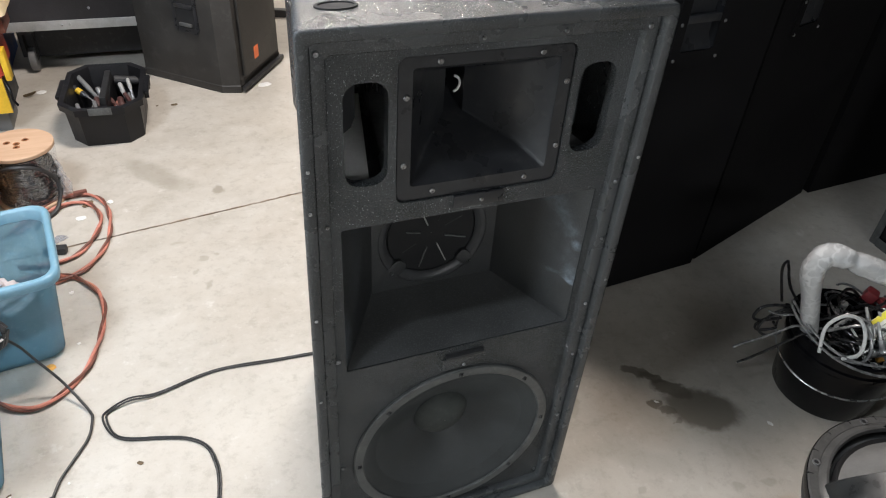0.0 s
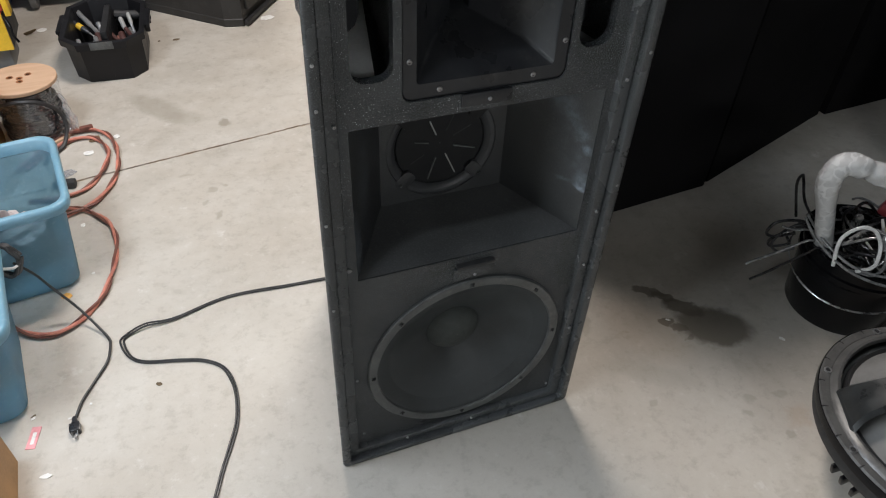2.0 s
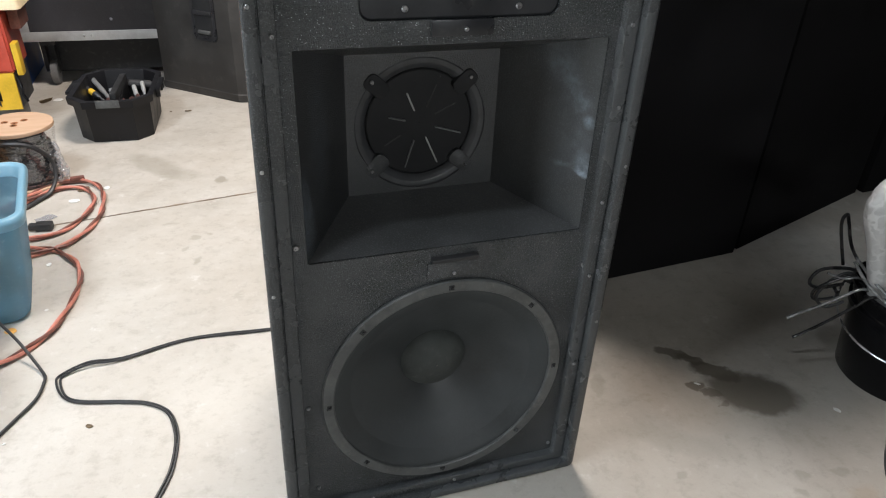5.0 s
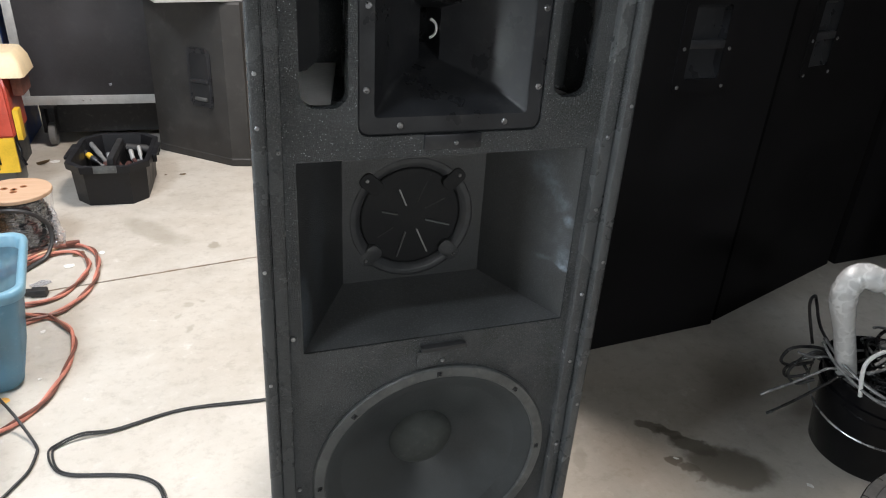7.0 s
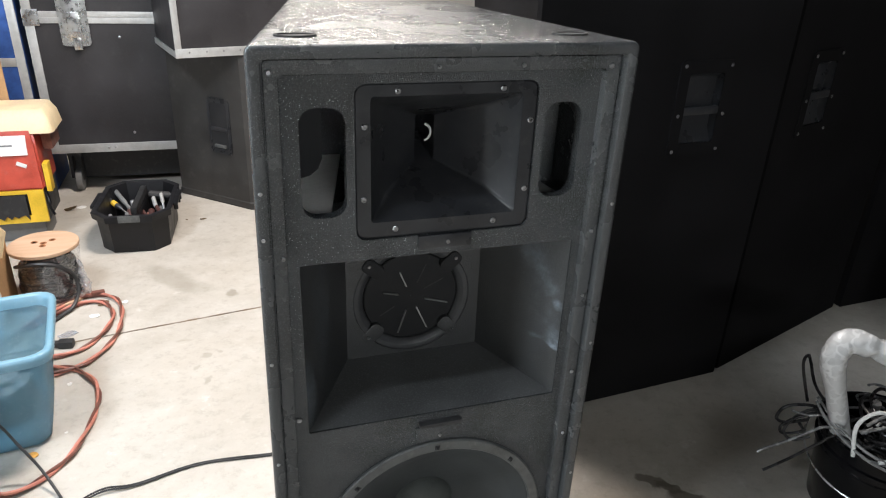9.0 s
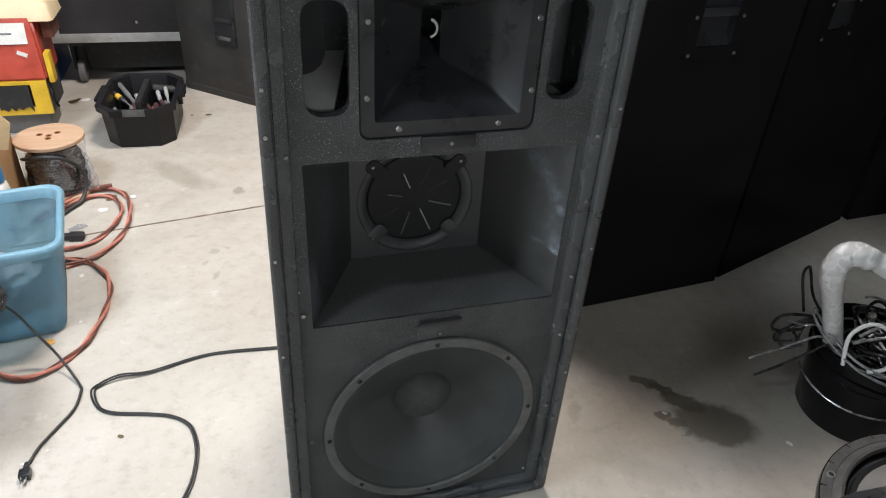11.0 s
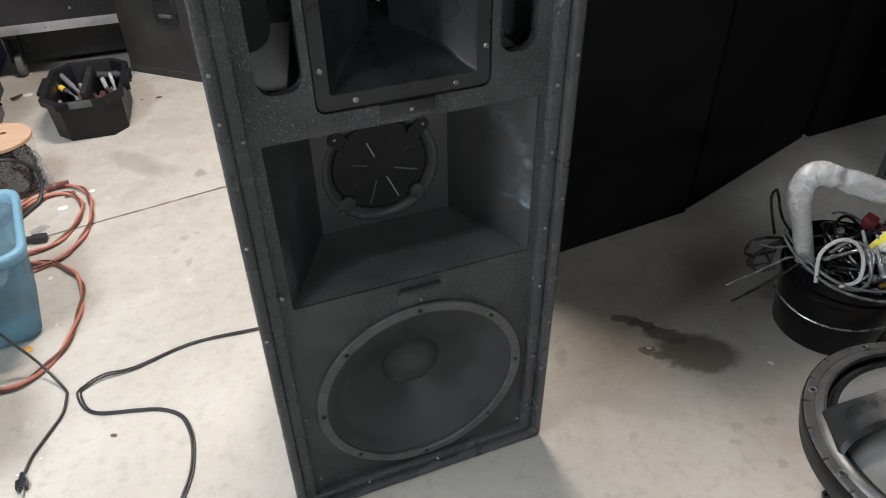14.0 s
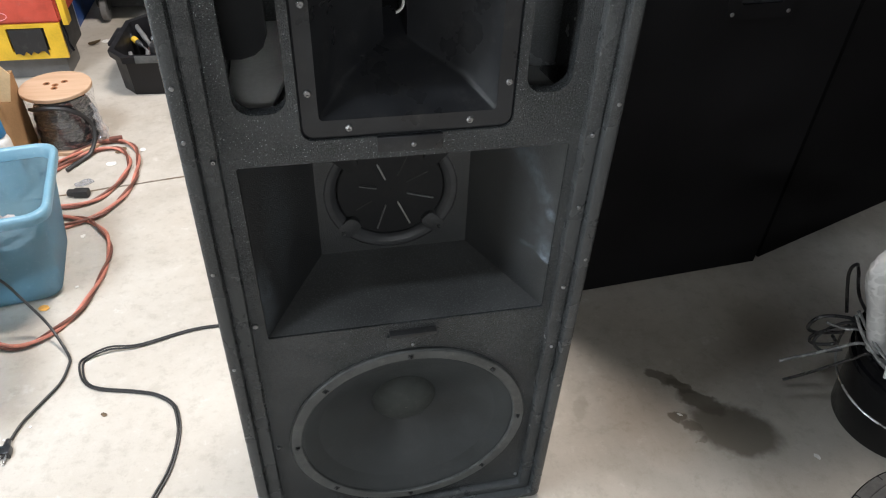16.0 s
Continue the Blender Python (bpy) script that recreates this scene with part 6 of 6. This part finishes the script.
def build_floor_drivers():
    low = thing("driver_chassis", pose(DX, DY, 0), "black bare driver chassis resting on its magnet on the concrete", "speaker driver", "loose drivers")
    part("magnet", lathe(bmesh.new(), [(0.105, 0), (0.108, 0.004), (0.108, 0.05), (0.10, 0.055)], 40), M_MAGNET, low)
    part("rim", lathe(bmesh.new(), [(0.225, 0.135), (0.240, 0.140), (0.243, 0.152), (0.240, 0.166), (0.21, 0.168), (0.205, 0.15)], 72, caps=False), M_RUBBER, low, "black gasket rim")
    for k in range(12):
        bm = bmesh.new()
        box(bm, 0.09, 0.232, -0.016, 0.016, -0.006, 0.006, 0.002)
        bmesh.ops.transform(bm, matrix=Matrix.Rotation(radians(30 * k + 8), 4, "Z") @ pose(0.004, 0, 0.046, 0, -27, 0), verts=bm.verts)
        part("rib", bm, M_RUBBER, low)
    for k in range(5):
        bm = boxed(0.0, 0.024, -0.004, 0.004, -0.013, 0.013, 0.002)
        bmesh.ops.transform(bm, matrix=Matrix.Rotation(radians(170 + 6 * k), 4, "Z") @ pose(0.214, 0, 0.125, 0, 18, 0), verts=bm.verts)
        part("fin", bm, M_PAIL, low, "black cooling fin")
    up = thing("woofer_chassis", pose(DX, DY, 0.168), "large grey woofer lying face down on another driver", "speaker driver", "loose drivers")
    bm = bmesh.new()
    lathe(bm, [(0.205, 0.002), (0.238, 0.0), (0.244, 0.004), (0.246, 0.012), (0.246, 0.022), (0.243, 0.0255), (0.229, 0.0255), (0.2275, 0.0245), (0.2255, 0.0265), (0.2205, 0.030), (0.2155, 0.032), (0.2105, 0.031), (0.2085, 0.022)], 96, caps=False)
    part("outer_ring", lathe(bmesh.new(), [(0.2425, 0.001), (0.2475, 0.003), (0.2485, 0.012), (0.2475, 0.0215), (0.2455, 0.0215)], 96, caps=False), M_PAIL, up, "black outer ring")
    rim = part("rim", bm, M_RIM, up, "grey cast rim with bolt holes", 25)
    for k in range(8):
        a = radians(127 + 45 * k)
        c = (0.234 * math.cos(a), 0.234 * math.sin(a), 0)
        part("bolt_hole", lathe(bmesh.new(), [(0.0075, 0.0255), (0.0072, 0.0278), (0.005, 0.0275), (0.0045, 0.0262)], 14, c), M_STEEL, rim, "worn bare bolt hole")
        part("bolt_shadow", lathe(bmesh.new(), [(0.0046, 0.0264), (0.0046, 0.0268)], 12, c), M_DARK, rim)
        for turn in (-15, 0, 15):
            # Thin dark bars paint the shade of grooves that are not cut.
            bm = boxed(0.2365, 0.2465, -0.0009, 0.0009, 0.018, 0.0262, 0.0003)
            bmesh.ops.rotate(bm, matrix=Matrix.Rotation(a + radians(22.5 + turn), 3, "Z"), verts=bm.verts)
            part("notch", bm, M_DARK, rim, "dark bar standing in for a cast notch in the rim")
    part("cone_back", lathe(bmesh.new(), [(0.205, 0.006), (0.19, 0.012), (0.184, 0.022), (0.15, 0.052), (0.10, 0.10), (0.085, 0.12)], 72, caps=False), M_PAPERCONE, up, "grey paper cone seen from behind", 60)
    part("spider", lathe(bmesh.new(), [(0.2, 0.008), (0.195, 0.020), (0.188, 0.012)], 72, caps=False), M_RUBBER, up)
    for k in range(4):
        az = radians(152 + 90 * k)
        line = curve([(0.212, 0, 0.024), (0.195, 0, 0.062), (0.15, 0, 0.102), (0.10, 0, 0.128), (0.07, 0, 0.135)], 6)
        bm = bmesh.new()
        rings = []
        for j, p in enumerate(line):
            w = 0.052 - 0.018 * math.sin(math.pi * j / (len(line) - 1))
            q = Vector((0.004, 0, 0.008)) if j else Vector((0.004, 0, 0.004))
            rings.append([p + Vector((0, -w, 0)), p + Vector((0, -w * 0.8, 0)) + q, p + Vector((0, w * 0.8, 0)) + q, p + Vector((0, w, 0)), p + Vector((0, w * 0.8, 0)) - q, p + Vector((0, -w * 0.8, 0)) - q])
        loft(bm, rings, True, True)
        bmesh.ops.transform(bm, matrix=Matrix.Rotation(az, 4, "Z"), verts=bm.verts)
        part("arm", bm, M_ARM, up, "broad dark frame arm", 40)
    part("magnet", lathe(bmesh.new(), [(0.085, 0.118), (0.10, 0.122), (0.104, 0.126), (0.104, 0.15), (0.10, 0.154), (0.06, 0.155)], 48), M_MAGNET, up, "grey magnet pot")
    bm = bmesh.new()
    a = radians(76)
    for k in range(3):
        box(bm, -0.012, 0.012, -0.0035, 0.0035, 0, 0.03, 0.001, pose(0.165 * math.cos(a) + 0.011 * k, 0.165 * math.sin(a), 0.05, 0, 0, 90))
    part("terminal", bm, M_RUBBER, up, "black terminal block")


build_floor_drivers()


# ---- litter ----
def scrap(name, x, y, sx, sy, turn, material, label, category, seed):
    """A small curled flake lying on the slab."""
    rng = random.Random(seed)
    bm = bmesh.new()
    outline = []
    for k in range(9):
        a = 2 * math.pi * k / 9
        r = rng.uniform(0.7, 1.1)
        outline.append((sx * r * math.cos(a), sy * r * math.sin(a)))
    low = [bm.verts.new((px, py, 0.0006 + 0.12 * abs(px) * rng.uniform(0.3, 1))) for px, py in outline]
    high = [bm.verts.new((v.co.x, v.co.y, v.co.z + 0.001)) for v in low]
    bm.faces.new(low[::-1]), bm.faces.new(high)
    for k in range(9):
        bm.faces.new((low[k], low[(k + 1) % 9], high[(k + 1) % 9], high[k]))
    bmesh.ops.recalc_face_normals(bm, faces=bm.faces)
    ob = part(name, bm, material, None, label)
    ob.matrix_world = pose(x, y, 0, 0, 0, turn)
    return tagged(ob, category=category, group="litter on the floor")


for n, (x, y, sx, sy, turn) in enumerate(((-0.406, 2.045, 0.016, 0.009, 10), (-0.582, 0.306, 0.010, 0.005, -25), (-0.94, 2.25, 0.03, 0.016, 30), (-0.71, 1.375, 0.022, 0.014, 50), (-0.66, 2.02, 0.005, 0.004, 0), (-0.47, 2.05, 0.006, 0.004, 30), (-0.83, 0.305, 0.006, 0.003, 30))):
    leaf = scrap("dry_leaf", x, y, sx, sy, turn, M_LEAF, "small dry brown leaf scrap on the concrete", "leaf", 30 + n)
    if sx > 0.025:
        leaf.matrix_world = pose(x, y, 0.011, -48, 0, turn)
for n, (x, y, sx, sy, turn) in enumerate(((-0.727, 1.297, 0.018, 0.013, 10), (-0.905, 2.285, 0.022, 0.02, 20), (-0.80, 0.15, 0.012, 0.006, -10), (-0.83, 0.30, 0.006, 0.004, 40), (-0.72, 0.30, 0.003, 0.003, 0), (-0.644, 1.370, 0.011, 0.012, 0), (-0.025, 2.155, 0.035, 0.024, 20), (-0.74, 0.93, 0.007, 0.008, 0), (-0.715, 0.72, 0.005, 0.004, 40), (0.593, 0.099, 0.007, 0.0028, -40), (0.82, -0.045, 0.005, 0.009, 20), (-0.76, 0.275, 0.004, 0.003, 0))):
    scrap("paper_scrap", x, y, sx, sy, turn, M_WHITE, "small torn white paper scrap on the concrete", "paper", 60 + n)
scrap("film_scrap", -0.785, 1.20, 0.03, 0.02, 30, M_TAIL, "crumpled scrap of clear film on the concrete", "film", 91)
scrap("tape_scrap", -0.775, 0.655, 0.014, 0.012, 20, M_AMBER, "small orange tape scrap on the concrete", "tape", 90)
t = thing("pink_tag", pose(-0.827, 0.25, 0.0005, 0, 0, -12), "pink tag with a white strip lying on the concrete", "tag")
part("tag", boxed(-0.009, 0.009, -0.026, 0.026, 0, 0.0015), M_PINK, t)
part("white_strip", boxed(-0.003, 0.004, -0.016, 0.012, 0.0016, 0.0022), M_WHITE, t)
b = tagged(part("rubber_block", boxed(-0.05, 0.05, -0.02, 0.02, 0, 0.04, 0.006), M_RUBBER, None, "black rubber block lying on the concrete"), category="block")
b.matrix_world = pose(0.21, 3.0, 0, 0, 0, -20)
